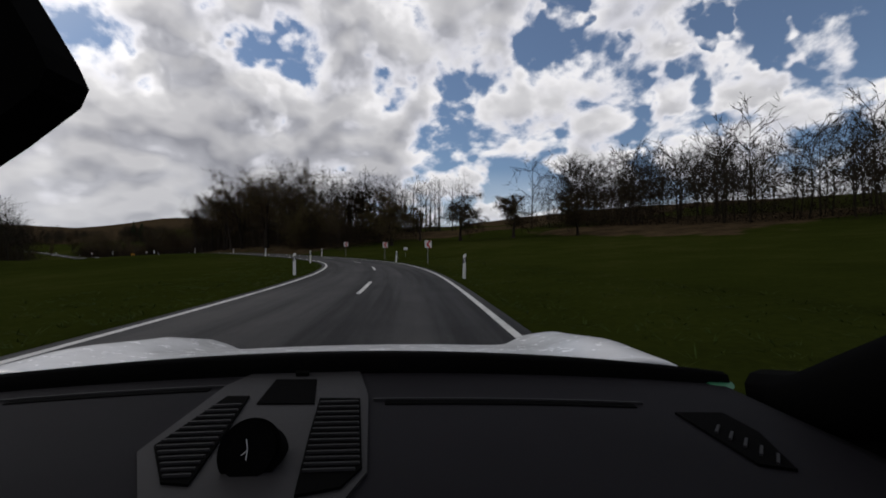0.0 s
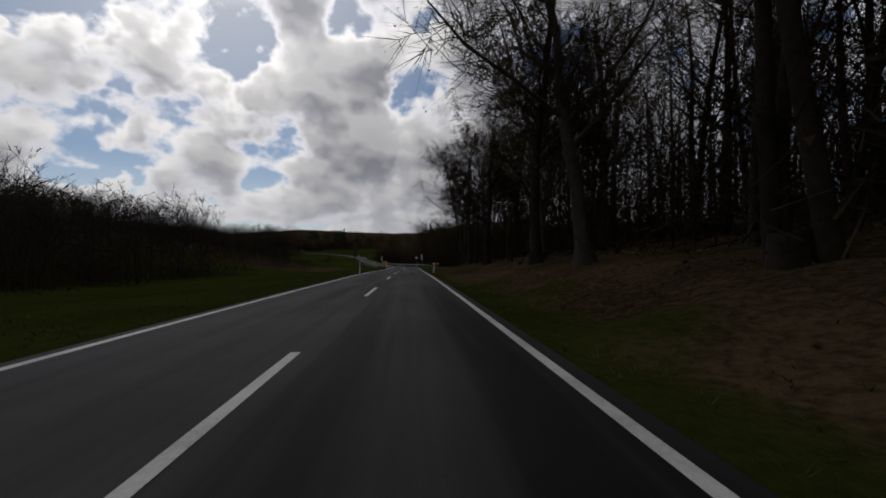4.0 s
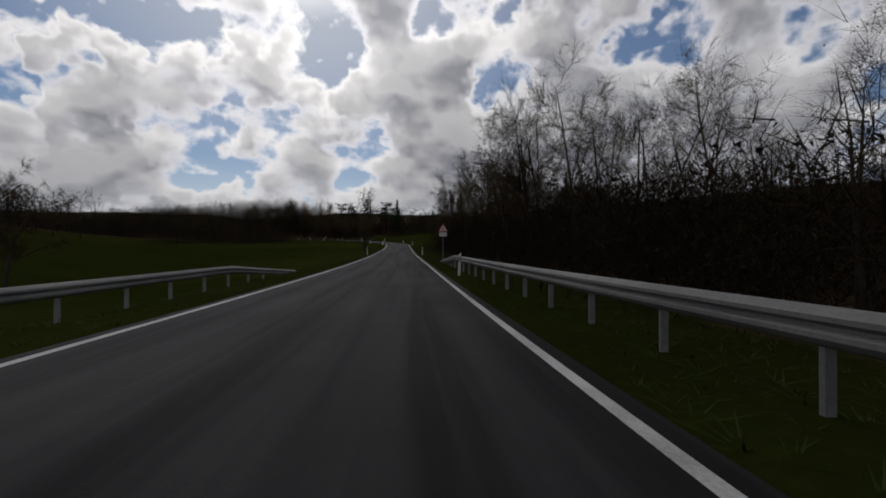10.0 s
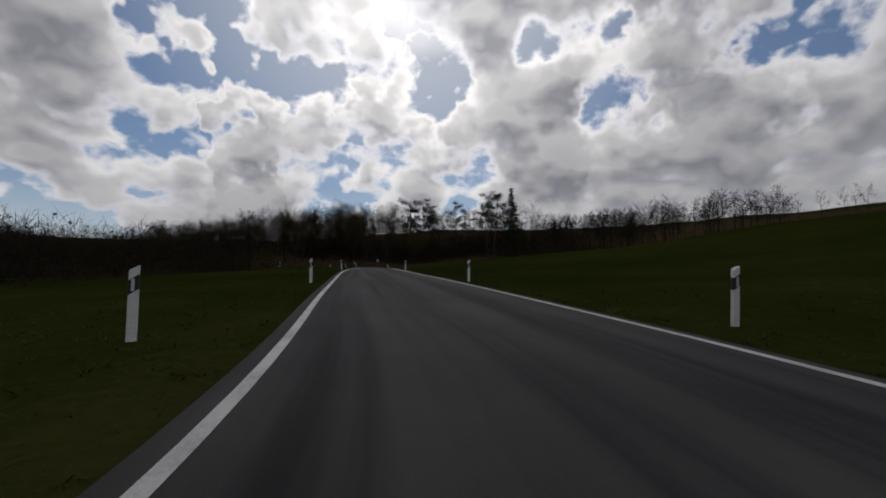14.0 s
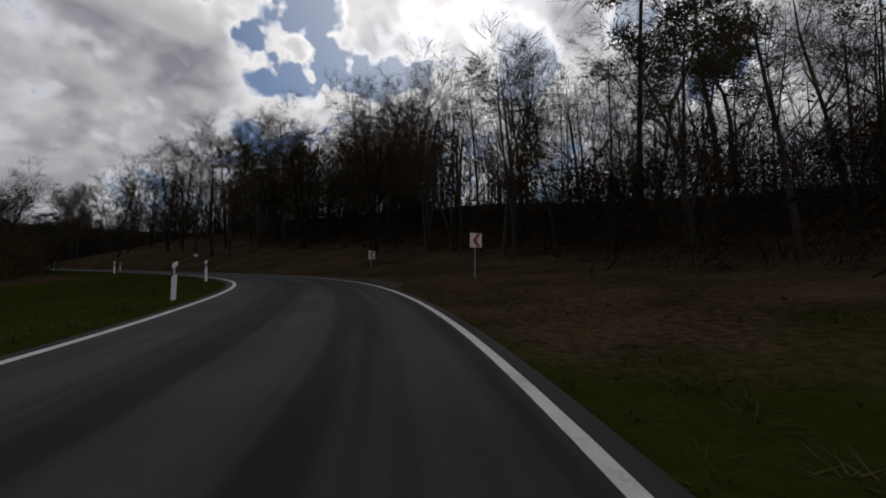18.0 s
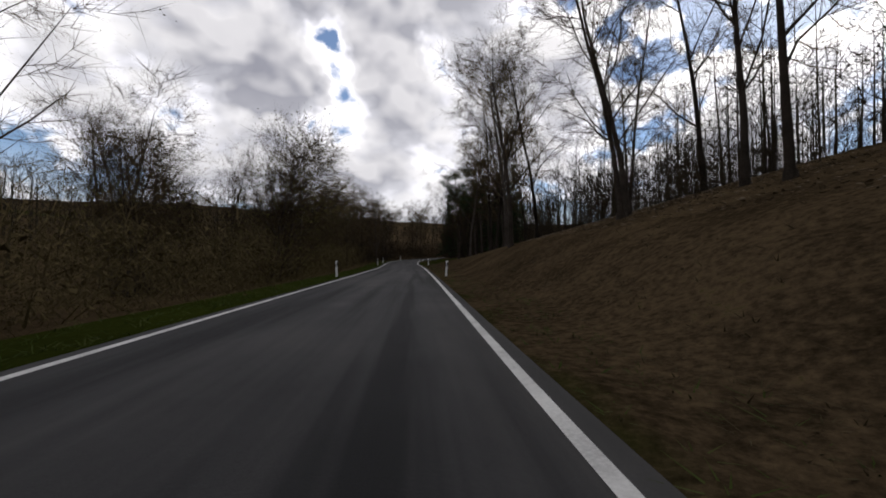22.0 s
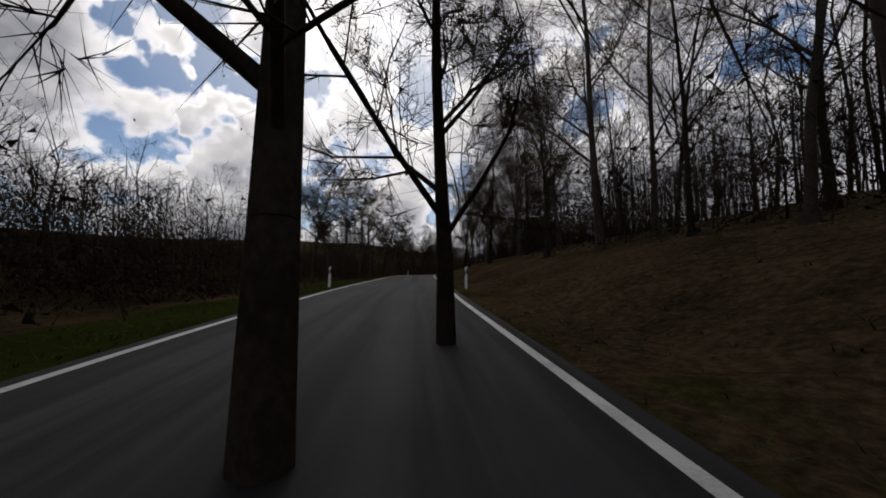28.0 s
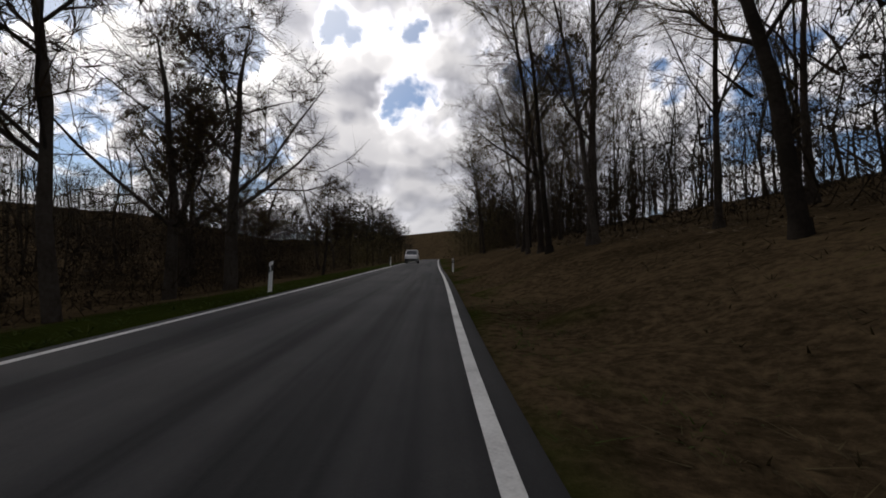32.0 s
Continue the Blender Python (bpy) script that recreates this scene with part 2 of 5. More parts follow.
BRUSH = material("brush", [(0.014, 0.010, 0.007), (0.027, 0.020, 0.013), (0.046, 0.035, 0.02)], 0.15, 3, 0.95, 0, spec=0.03)
# brush in young leaf, with the stronger light on it put into its colour
LIT_BUDDING = material("lit_budding_brush", [(0.045, 0.034, 0.018), (0.085, 0.066, 0.031), (0.125, 0.102, 0.042)], 0.12, 3, 0.95, 0, spec=0.03)
FARWOOD = material("far_wood", [(0.014, 0.012, 0.009), (0.025, 0.021, 0.015), (0.036, 0.033, 0.02)], 0.02, 0.8, 0.95, 0, spec=0.03)
GRASSBLADE = material("grass_blades", [(0.022, 0.036, 0.007), (0.036, 0.055, 0.011), (0.075, 0.075, 0.026)], 0.25, 3, 0.8, 0, spec=0.03)
PAINT = material("road_paint", [(0.35, 0.35, 0.34), (0.58, 0.58, 0.56), (0.72, 0.72, 0.70)], 1.5, 30, 0.6, 0.15, depth=0.003)
STEEL = material("galvanised_steel", [(0.15, 0.15, 0.15), (0.22, 0.22, 0.215), (0.30, 0.30, 0.29)], 0.8, 20, 0.65, 0.1, metal=0.25, depth=0.003)
WHITEP = material("white_plastic", [(0.55, 0.55, 0.53), (0.72, 0.72, 0.70), (0.80, 0.80, 0.79)], 2, 25, 0.5, 0.05, depth=0.002)
BLACKP = material("black_plastic", [(0.012, 0.012, 0.012), (0.02, 0.02, 0.02), (0.03, 0.03, 0.03)], 3, 30, 0.5, 0.05, depth=0.002)
REDP = material("red_sheeting", [(0.35, 0.02, 0.02), (0.45, 0.03, 0.025), (0.5, 0.04, 0.03)], 3, 30, 0.45, 0)
YELLOWP = material("yellow_sheeting", [(0.38, 0.17, 0.006), (0.45, 0.21, 0.008), (0.52, 0.25, 0.012)], 3, 30, 0.45, 0)
GREYP = material("grey_sheeting", [(0.3, 0.3, 0.31), (0.38, 0.38, 0.39), (0.45, 0.45, 0.46)], 3, 30, 0.5, 0)
REFLECT = material("reflector", [(0.5, 0.5, 0.5), (0.6, 0.6, 0.6), (0.7, 0.7, 0.7)], 40, 200, 0.2, 0.2, spec=0.6, depth=0.002)


def asphalt():
    m = material("asphalt", [(0.024, 0.024, 0.025), (0.038, 0.038, 0.039), (0.054, 0.053, 0.052)], 0.35, 60, 0.8, 0.5, depth=0.012, spec=0.15)
    T = m.node_tree
    b = T.nodes["Principled BSDF"]
    # darker patched and worn strips along the lanes, from the strip's own running coordinates
    uv = node(T, "ShaderNodeUVMap", uv_map="run")
    mp = node(T, "ShaderNodeMapping")
    mp.inputs["Scale"].default_value = (1.1, 0.035, 1)
    wire(T, uv.outputs[0], mp.inputs[0])
    n = node(T, "ShaderNodeTexNoise", Scale=1.0, Detail=4.0, Roughness=0.6)
    wire(T, mp.outputs[0], n.inputs["Vector"])
    streak = ramp(T, n.outputs[0], [(0.40, (0.42, 0.42, 0.43)), (0.5, (1.0, 1.0, 1.0)), (0.62, (1.4, 1.38, 1.34))])
    old = b.inputs["Base Color"].links[0].from_socket
    wire(T, mixc(T, 1.0, old, streak, "MULTIPLY"), b.inputs["Base Color"])
    return m


ASPHALT = asphalt()


def ground_material():
    m = bpy.data.materials.new("ground")
    m.use_nodes = True
    T = m.node_tree
    b = T.nodes["Principled BSDF"]
    b.inputs["Roughness"].default_value = 0.95
    b.inputs["Specular IOR Level"].default_value = 0.0
    c = node(T, "ShaderNodeTexCoord").outputs["Object"]

    def nz(scale, detail=5.0, rough=0.6):
        n = node(T, "ShaderNodeTexNoise", Scale=scale, Detail=detail, Roughness=rough)
        wire(T, c, n.inputs["Vector"])
        return n.outputs[0]

    big, mid, fine = nz(0.025), nz(0.35), nz(6.0, 6.0, 0.7)
    g = maths(T, "ADD", maths(T, "MULTIPLY", big, 0.45), maths(T, "ADD", maths(T, "MULTIPLY", mid, 0.25), maths(T, "MULTIPLY", fine, 0.3)))
    grass = ramp(T, g, [(0.34, (0.013, 0.017, 0.0035)), (0.5, (0.025, 0.032, 0.006)), (0.64, (0.048, 0.048, 0.014))])
    lf = maths(T, "ADD", maths(T, "MULTIPLY", mid, 0.4), maths(T, "MULTIPLY", fine, 0.6))
    litter = ramp(T, lf, [(0.34, (0.014, 0.010, 0.006)), (0.48, (0.045, 0.032, 0.018)), (0.6, (0.090, 0.064, 0.035)), (0.68, (0.047, 0.045, 0.015))])
    att = node(T, "ShaderNodeAttribute", attribute_name="litter")
    edge = maths(T, "ADD", att.outputs["Fac"], maths(T, "MULTIPLY", maths(T, "SUBTRACT", mid, 0.5), 0.9))
    k = ramp(T, edge, [(0.35, (0, 0, 0)), (0.65, (1, 1, 1))])
    wire(T, mixc(T, k, grass, litter), b.inputs["Base Color"])
    bn = node(T, "ShaderNodeBump", Strength=0.7, Distance=0.08)
    wire(T, fine, bn.inputs["Height"])
    wire(T, bn.outputs[0], b.inputs["Normal"])
    return m


GROUND = ground_material()


# ================= building helpers =================
def link_mesh(name, verts, faces, mats, parent=None, label="", smooth=False, face_mats=None):
    me = bpy.data.meshes.new(name)
    me.from_pydata([tuple(v) for v in verts], [], [tuple(f) for f in faces])
    for m in (mats if isinstance(mats, (list, tuple)) else [mats]):
        me.materials.append(m)
    if face_mats is not None:
        me.polygons.foreach_set("material_index", np.asarray(face_mats, np.int32))
    if smooth:
        me.polygons.foreach_set("use_smooth", np.ones(len(me.polygons), bool))
    me.update()
    ob = new(name, me)
    if parent is not None:
        ob.parent = parent
    if label:
        ob["label"] = label
    return ob


def big_mesh(name, V, F, mats, fm=None):
    """One mesh from arrays of points and triangles."""
    me = bpy.data.meshes.new(name)
    V, F = np.asarray(V, np.float32), np.asarray(F, np.int32)
    me.vertices.add(len(V))
    me.vertices.foreach_set("co", V.ravel())
    n = len(F)
    me.loops.add(n * 3)
    me.loops.foreach_set("vertex_index", F.ravel())
    me.polygons.add(n)
    me.polygons.foreach_set("loop_start", np.arange(0, n * 3, 3, dtype=np.int32))
    for m in mats:
        me.materials.append(m)
    if fm is not None:
        me.polygons.foreach_set("material_index", np.asarray(fm, np.int32))
    me.update(calc_edges=True)
    return me


def part(name, bm, mat, parent, label=""):
    me = bpy.data.meshes.new(name)
    bm.to_mesh(me)
    bm.free()
    for m in (mat if isinstance(mat, (list, tuple)) else [mat]):
        me.materials.append(m)
    ob = new(name, me)
    ob.parent = parent
    if label:
        ob["label"] = label
    return ob


def bm_box(size, at=(0, 0, 0), bevel=0.0, turn=None, bm=None):
    bm = bm or bmesh.new()
    M = Matrix.Translation(at) @ (turn or Matrix()) @ Matrix.Diagonal((*size, 1))
    r = bmesh.ops.create_cube(bm, size=1, matrix=M)
    if bevel:
        edges = list({e for v in r["verts"] for e in v.link_edges})
        bmesh.ops.bevel(bm, geom=edges, offset=bevel, segments=2, affect="EDGES", profile=0.6)
    return bm


def bm_rod(r0, r1, z0, z1, at=(0, 0), sides=12, bm=None, turn=None):
    bm = bm or bmesh.new()
    M = (turn or Matrix()) @ Matrix.Translation((at[0], at[1], (z0 + z1) / 2))
    bmesh.ops.create_cone(bm, cap_ends=True, segments=sides, radius1=r0, radius2=r1, depth=z1 - z0, matrix=M)
    return bm


def bm_prism(points, y0, y1, bm=None):
    """A plate whose outline lies in x, z, between two depths y."""
    bm = bm or bmesh.new()
    a = [bm.verts.new((x, y0, z)) for x, z in points]
    b = [bm.verts.new((x, y1, z)) for x, z in points]
    n = len(points)
    bm.faces.new(a)
    bm.faces.new(b[::-1])
    for i in range(n):
        bm.faces.new((a[i], b[i], b[(i + 1) % n], a[(i + 1) % n]))
    bmesh.ops.recalc_face_normals(bm, faces=bm.faces)
    return bm


def thing(name, label, category, group="", kind=""):
    return tagged(new(name), label, category, group, kind)


# ================= terrain =================
# heights over the road's level at 8, 25, 70 and 180 m to the right and to the left, station by station (seconds of the drive)
RIGHT = [(-4, 0.2, 1.6, 7, 18), (0, 0.1, 1.4, 7, 19), (1.5, 0.2, 1.3, 6, 18), (2.3, 0.5, 2.5, 7, 18), (3.5, 1.3, 4, 9, 20), (5.6, 1.0, 3.5, 8, 16),
         (6.4, 0.0, 0.0, 1.0, 10), (7.5, -0.2, -0.3, 0.5, 10), (9, -0.6, -0.5, 2, 12), (11, -0.3, 0.5, 4, 14), (12.4, 0.1, 1.5, 7, 20),
         (14, 0.4, 2.9, 11, 27), (16, 0.3, 2.2, 9, 23), (17.5, 0.2, 1.0, 4, 14), (18.5, 0.4, 2.2, 8, 22), (19.6, 0.9, 5, 14, 30),
         (21, 2.0, 7.5, 18, 34), (23, 2.0, 7.0, 16, 30), (24.2, 0.7, 3.5, 9, 20), (26, 0.7, 3.0, 8, 20), (28, 1.6, 5, 12, 25),
         (30.2, 1.5, 5, 13, 25), (31.2, 1.5, 4.5, 13, 25), (33, 1.5, 5, 14, 26), (40, 1.5, 5, 14, 26)]
LEFT = [(-4, -0.3, -1.0, -3, 0), (0, -0.2, -0.8, -4, 0), (2, -0.3, -1.5, -4, 10), (3.8, -0.3, -1.4, -2, 12), (5.5, -0.3, -1.2, -2, 14), (7.0, -0.3, -1.2, -2, 14), (8.5, -0.8, -1.8, 5, 27),
        (10, -0.9, -1.8, 10, 36), (11.5, -0.9, -1.8, 9, 34), (12.7, -0.5, -1.5, 2, 20), (14.5, -0.2, -1.2, -3, 8), (17, -0.2, -0.8, -2, 4), (19.5, -0.5, -1.2, -1.5, 10),
        (21, -0.9, -1.8, -1.0, 14), (24, -0.6, -1.0, 5, 20), (25.5, -0.4, 3.2, 14, 28), (28, -0.6, 2.2, 11, 24), (30, -0.6, 1.0, 8, 20),
        (32, -0.6, 0.5, 7, 18), (40, -0.6, 0.5, 7, 18)]
PICK = slice(0, len(S), 4)
ps, px, py, pz, ptx, pty = S[PICK], RX[PICK], RY[PICK], RZ[PICK], TX[PICK], TY[PICK]


def profile(rows):
    st = np.array([stn(r[0]) for r in rows])
    return np.stack([np.interp(ps, st, [r[c] for r in rows]) for c in range(1, 5)], 1)


PR, PL = profile(RIGHT), profile(LEFT)
OUT = np.array([4.2, 8, 25, 70, 180])


def terrain(x, y, details=False):
    """Ground height, nearest station, signed distance from the road."""
    x, y = np.atleast_1d(np.asarray(x, float)), np.atleast_1d(np.asarray(y, float))
    zz, ss, dd = np.empty(len(x)), np.empty(len(x)), np.empty(len(x))
    for a in range(0, len(x), 4000):
        X, Y = x[a:a + 4000, None], y[a:a + 4000, None]
        vx, vy = X - px, Y - py
        dist = np.hypot(vx, vy)
        lat = vx * pty - vy * ptx
        w = 1 / (dist + 0.8) ** 7
        w /= w.sum(1, keepdims=True)
        k = dist.argmin(1)
        r = np.arange(len(k))
        near = np.maximum(np.abs(lat[r, k]), dist[r, k] - 2.5)
        side = (lat > 0)
        # each station's own profile at that distance
        D = np.clip(near, 0, 180)[:, None]
        h = np.zeros_like(dist)
        for P, use in ((PR, side), (PL, ~side)):
            col = np.concatenate((np.zeros((len(ps), 1)), P), 1)
            hh = np.zeros_like(dist)
            for j in range(4):
                u = np.clip((D - OUT[j]) / (OUT[j + 1] - OUT[j]), 0, 1)
                hh += (col[:, j + 1] - col[:, j]) * u
            h = np.where(use, hh, h)
        z = (w * (pz + h)).sum(1)
        zz[a:a + 4000], ss[a:a + 4000] = z, ps[k]
        dd[a:a + 4000] = np.where(lat[r, k] > 0, near, -near)
    ad = np.abs(dd)
    far = np.clip((ad - 90) / 600, 0, 1)
    hill = 55 * (np.sin(x / 260 + 1.3) * np.sin(y / 310 + 0.4) * 0.5 + 0.55 + 0.25 * np.sin(x / 97 + y / 130))
    lump = 0.5 * np.sin(x / 17 + 2) * np.sin(y / 21) + 0.25 * np.sin(x / 6.1 + y / 7.7)
    zz = zz + far * far * (3 - 2 * far) * hill + lump * np.clip((ad - 6) / 30, 0, 1)
    zz = zz - 0.35 * np.clip((7.5 - ad) / 1.5, 0, 1)
    return zz, ss, dd


def ground_z(x, y):
    return float(terrain([x], [y])[0][0])


# where leaf litter lies instead of meadow: (from second, to second, side, from distance, to distance, how much)
LITTER = [(2.6, 6.1, 1, 4.2, 200, 0.9), (7.7, 12.8, 1, 7, 200, 1.0), (8.6, 11.2, -1, 16, 240, 1.0), (18.0, 24.4, 1, 2.6, 400, 1.0), (24.4, 27.5, 1, 7.5, 400, 1.0), (24.4, 27.5, 1, 1, 9, 0.68),
          (27.5, 30.4, 1, 2.6, 400, 1.0), (30.0, 40, 1, 8.0, 400, 1.0), (29.8, 31.9, 1, 2.0, 10, 0.8), (31.6, 40, 1, 2.8, 400, 1.0), (20.0, 25.2, -1, 6, 400, 1.0), (25.0, 40, -1, 5.5, 400, 1.0),
          (-4, 1.2, 1, 56, 200, 1.0), (1.2, 2.4, 1, 40, 90, 1.0), (15.8, 18.5, 1, 60, 150, 1.0), (6.5, 13, -1, 68, 240, 1.0)]


def litter_mask(s, d):
    m = np.zeros(len(s))
    for t0, t1, side, d0, d1, amount in LITTER:
        a = np.clip((s - stn(t0)) / 8, 0, 1) * (np.clip((stn(t1) - s) / 8, 0, 1) if t1 < 40 else 1.0)
        e = side * d
        m = np.maximum(m, amount * a * np.clip((e - d0) / 2.5 + 0.5, 0, 1) * np.clip((d1 - e) / 8, 0, 1))
    return np.maximum(m, np.clip((np.abs(d) - 260) / 120, 0, 1))


def axis(lo, hi, step, reach):
    core = np.arange(lo, hi + step, step)
    out, g, a, b = [], step, core[0], core[-1]
    left, right = [], []
    while b < reach:
        g *= 1.22
        a, b = a - g, b + g
        left.append(a)
        right.append(b)
    return np.concatenate((left[::-1], core, right))


gx = axis(RX.min() - 60, RX.max() + 60, 4.0, 4200)
gy = axis(RY.min() - 60, RY.max() + 60, 4.0, 4200)
GX, GY = np.meshgrid(gx, gy)
gz, gs, gd = terrain(GX.ravel(), GY.ravel())
V = np.stack((GX.ravel(), GY.ravel(), gz), 1)
nx, ny = len(gx), len(gy)
q = (np.arange(ny - 1)[:, None] * nx + np.arange(nx - 1)).ravel()
F = np.concatenate((np.stack((q, q + 1, q + nx + 1), 1), np.stack((q, q + nx + 1, q + nx), 1)))
me = big_mesh("ground", V, F, [GROUND])
me.attributes.new("litter", "FLOAT", "POINT").data.foreach_set("value", litter_mask(gs, gd).astype(np.float32))
me.polygons.foreach_set("use_smooth", np.ones(len(F), bool))
ground = tagged(new("ground", me), "rolling spring meadow and leaf-strewn woodland ground", "ground", kind="structure")


# ---- road strips that follow the centre line ----
def strip(name, s0, s1, profile_points, mats, label, category, step=1.0, attr=None, thick=0.0):
    """A band along the road: profile_points is a list of (offset function of s, height over the road)."""
    n = max(2, int((s1 - s0) / step) + 1)
    st = np.linspace(s0, s1, n)
    cols = []
    for off, dz in profile_points:
        d = off(st) if callable(off) else np.full(n, float(off))
        h = dz(st) if callable(dz) else dz
        x, y, z = road_at(st, d)
        cols.append(np.stack((x, y, z + h), 1))
    k = len(cols)
    V = np.stack(cols, 1).reshape(-1, 3)
    q = (np.arange(n - 1)[:, None] * k + np.arange(k - 1)).ravel()
    F = np.concatenate((np.stack((q, q + 1, q + k + 1), 1), np.stack((q, q + k + 1, q + k), 1)))
    me = big_mesh(name, V, F, mats)
    uvl = me.uv_layers.new(name="run")
    offs = np.stack([off(st) if callable(off) else np.full(n, float(off)) for off, _ in profile_points], 1).ravel()
    run = np.repeat(st, k)
    uvl.data.foreach_set("uv", np.stack((offs[F.ravel()], run[F.ravel()]), 1).astype(np.float32).ravel())
    ob = new(name, me)
    if label:
        tagged(ob, label, category, kind="structure")
    return ob, st


S0, S1 = S[0] + 2, S[-1] - 2
hw = half_width
strip("road", S0, S1, [(lambda s: -hw(s) - 0.32, -0.10), (lambda s: -hw(s) - 0.27, 0.0), (lambda s: -hw(s) * 0.5, 0.02), (0.0, 0.035),
                       (lambda s: hw(s) * 0.5, 0.02), (lambda s: hw(s) + 0.27, 0.0), (lambda s: hw(s) + 0.32, -0.10)],
      [ASPHALT], "worn grey asphalt country road with darker patches", "road")


def far_rise(s, side):
    x, y, z = road_at(s, side * 9.0)
    return terrain(x, y)[0] - z + 0.02


def verge_profile(side):
    """Offsets and heights of the verge from the asphalt's edge outwards."""
    rise = lambda f, low: (lambda s: far_rise(s, side) * f + low)
    return [(lambda s: side * (hw(s) + 0.2), -0.06), (lambda s: side * (hw(s) + 0.55), -0.02), (lambda s: side * (hw(s) + 1.0), -0.05),
            (side * 4.6, rise(0.06, -0.07)), (side * 5.6, rise(0.25, -0.05)), (side * 7.0, rise(0.62, -0.02)), (side * 9.0, rise(1.0, 0.0)), (side * 10.5, rise(1.0, -0.5))]


def lay(s, d):
    """World place of a spot beside the road, on the verge or the ground."""
    side = 1 if d > 0 else -1
    x, y, z = (float(c) for c in road_at(s, d))
    if abs(d) > 9:
        return x, y, ground_z(x, y)
    st = np.array([s])
    offs, hs = [], []
    for o, h in verge_profile(side)[:-1]:
        offs.append(abs(float(o(st)[0])) if callable(o) else abs(o))
        hs.append(float(h(st)[0]) if callable(h) else h)
    return x, y, z + float(np.interp(abs(d), offs, hs))


def verge(name, side):
    pts = verge_profile(side)
    if side < 0:
        pts = pts[::-1]
    ob, st = strip(name, S0, S1, pts, [GROUND], "rough grass verge beside the asphalt", "verge")
    me = ob.data
    k = len(pts)
    d = np.stack([o(st) if callable(o) else np.full(len(st), float(o)) for o, _ in pts], 1).ravel()
    me.attributes.new("litter", "FLOAT", "POINT").data.foreach_set("value", litter_mask(np.repeat(st, k), d).astype(np.float32))
    me.polygons.foreach_set("use_smooth", np.ones(len(me.polygons), bool))
    return ob


verge("verge_right", 1)
verge("verge_left", -1)


def marking(s0, s1, off, width, name="road_marking", h=0.004):
    f = off if callable(off) else (lambda s: np.full(np.shape(s), float(off)))
    crown = lambda s: h + 0.035 * (1 - np.abs(f(s)) / (hw(s) + 0.27))
    ob, _ = strip(name, s0, s1, [(lambda s: f(s) - width / 2, crown), (lambda s: f(s) + width / 2, crown)], [PAINT], "", "")
    return tagged(ob, "worn white road line painted on asphalt", "road marking", kind="structure")


CROSS0, CROSS1 = stn(6.95), stn(7.72)          # mouth of the side road on the right
marking(S0, S1, lambda s: -hw(s), 0.13)
marking(S0, CROSS0 - 2, lambda s: hw(s), 0.13)
marking(CROSS1 + 1, S1, lambda s: hw(s), 0.13)
s = S0 - 4 + 12
while s < stn(7.9):                             # centre dashes: 4 m long, about every 12 m
    marking(s, s + 4, 0.0, 0.12)
    s += 12 if s < 0 else 11.75
s = CROSS0 - 2
while s < CROSS1:                               # broad broken line across the side road
    marking(s, s + 1.5, lambda s: hw(s), 0.25)
    s += 3.0


# ================= trees =================
class Geo:
    """Points and triangles gathered for one mesh."""

    def __init__(self):
        self.v, self.f = [], []

    def tube(self, a, b, ra, rb, sides=5):
        a, b = Vector(a), Vector(b)
        axis_ = (b - a).normalized()
        u = axis_.orthogonal().normalized()
        w = axis_.cross(u)
        k = len(self.v)
        for p, r in ((a, ra), (b, rb)):
            for i in range(sides):
                an = 2 * math.pi * i / sides
                self.v.append(p + (u * math.cos(an) + w * math.sin(an)) * r)
        for i in range(sides):
            j = (i + 1) % sides
            self.f += [(k + i, k + j, k + sides + j), (k + i, k + sides + j, k + sides + i)]

    def sliver(self, a, b, width, rng):
        a, b = Vector(a), Vector(b)
        side = (b - a).cross(Vector((rng.uniform(-1, 1), rng.uniform(-1, 1), rng.uniform(-1, 1))))
        if side.length < 1e-6:
            return
        side = side.normalized() * width / 2
        k = len(self.v)
        self.v += [a - side, a + side, b]
        self.f.append((k, k + 1, k + 2))

    def leaf(self, p, size, rng):
        k = len(self.v)
        for _ in range(3):
            self.v.append(Vector(p) + Vector((rng.uniform(-1, 1), rng.uniform(-1, 1), rng.uniform(-1, 1))) * size)
        self.f.append((k, k + 1, k + 2))

    def mesh(self, name, mats):
        return big_mesh(name, np.array([tuple(v) for v in self.v]), np.array(self.f), mats)


def bend(rng, d, amount):
    return (d + Vector((rng.gauss(0, amount), rng.gauss(0, amount), rng.gauss(0, amount)))).normalized()


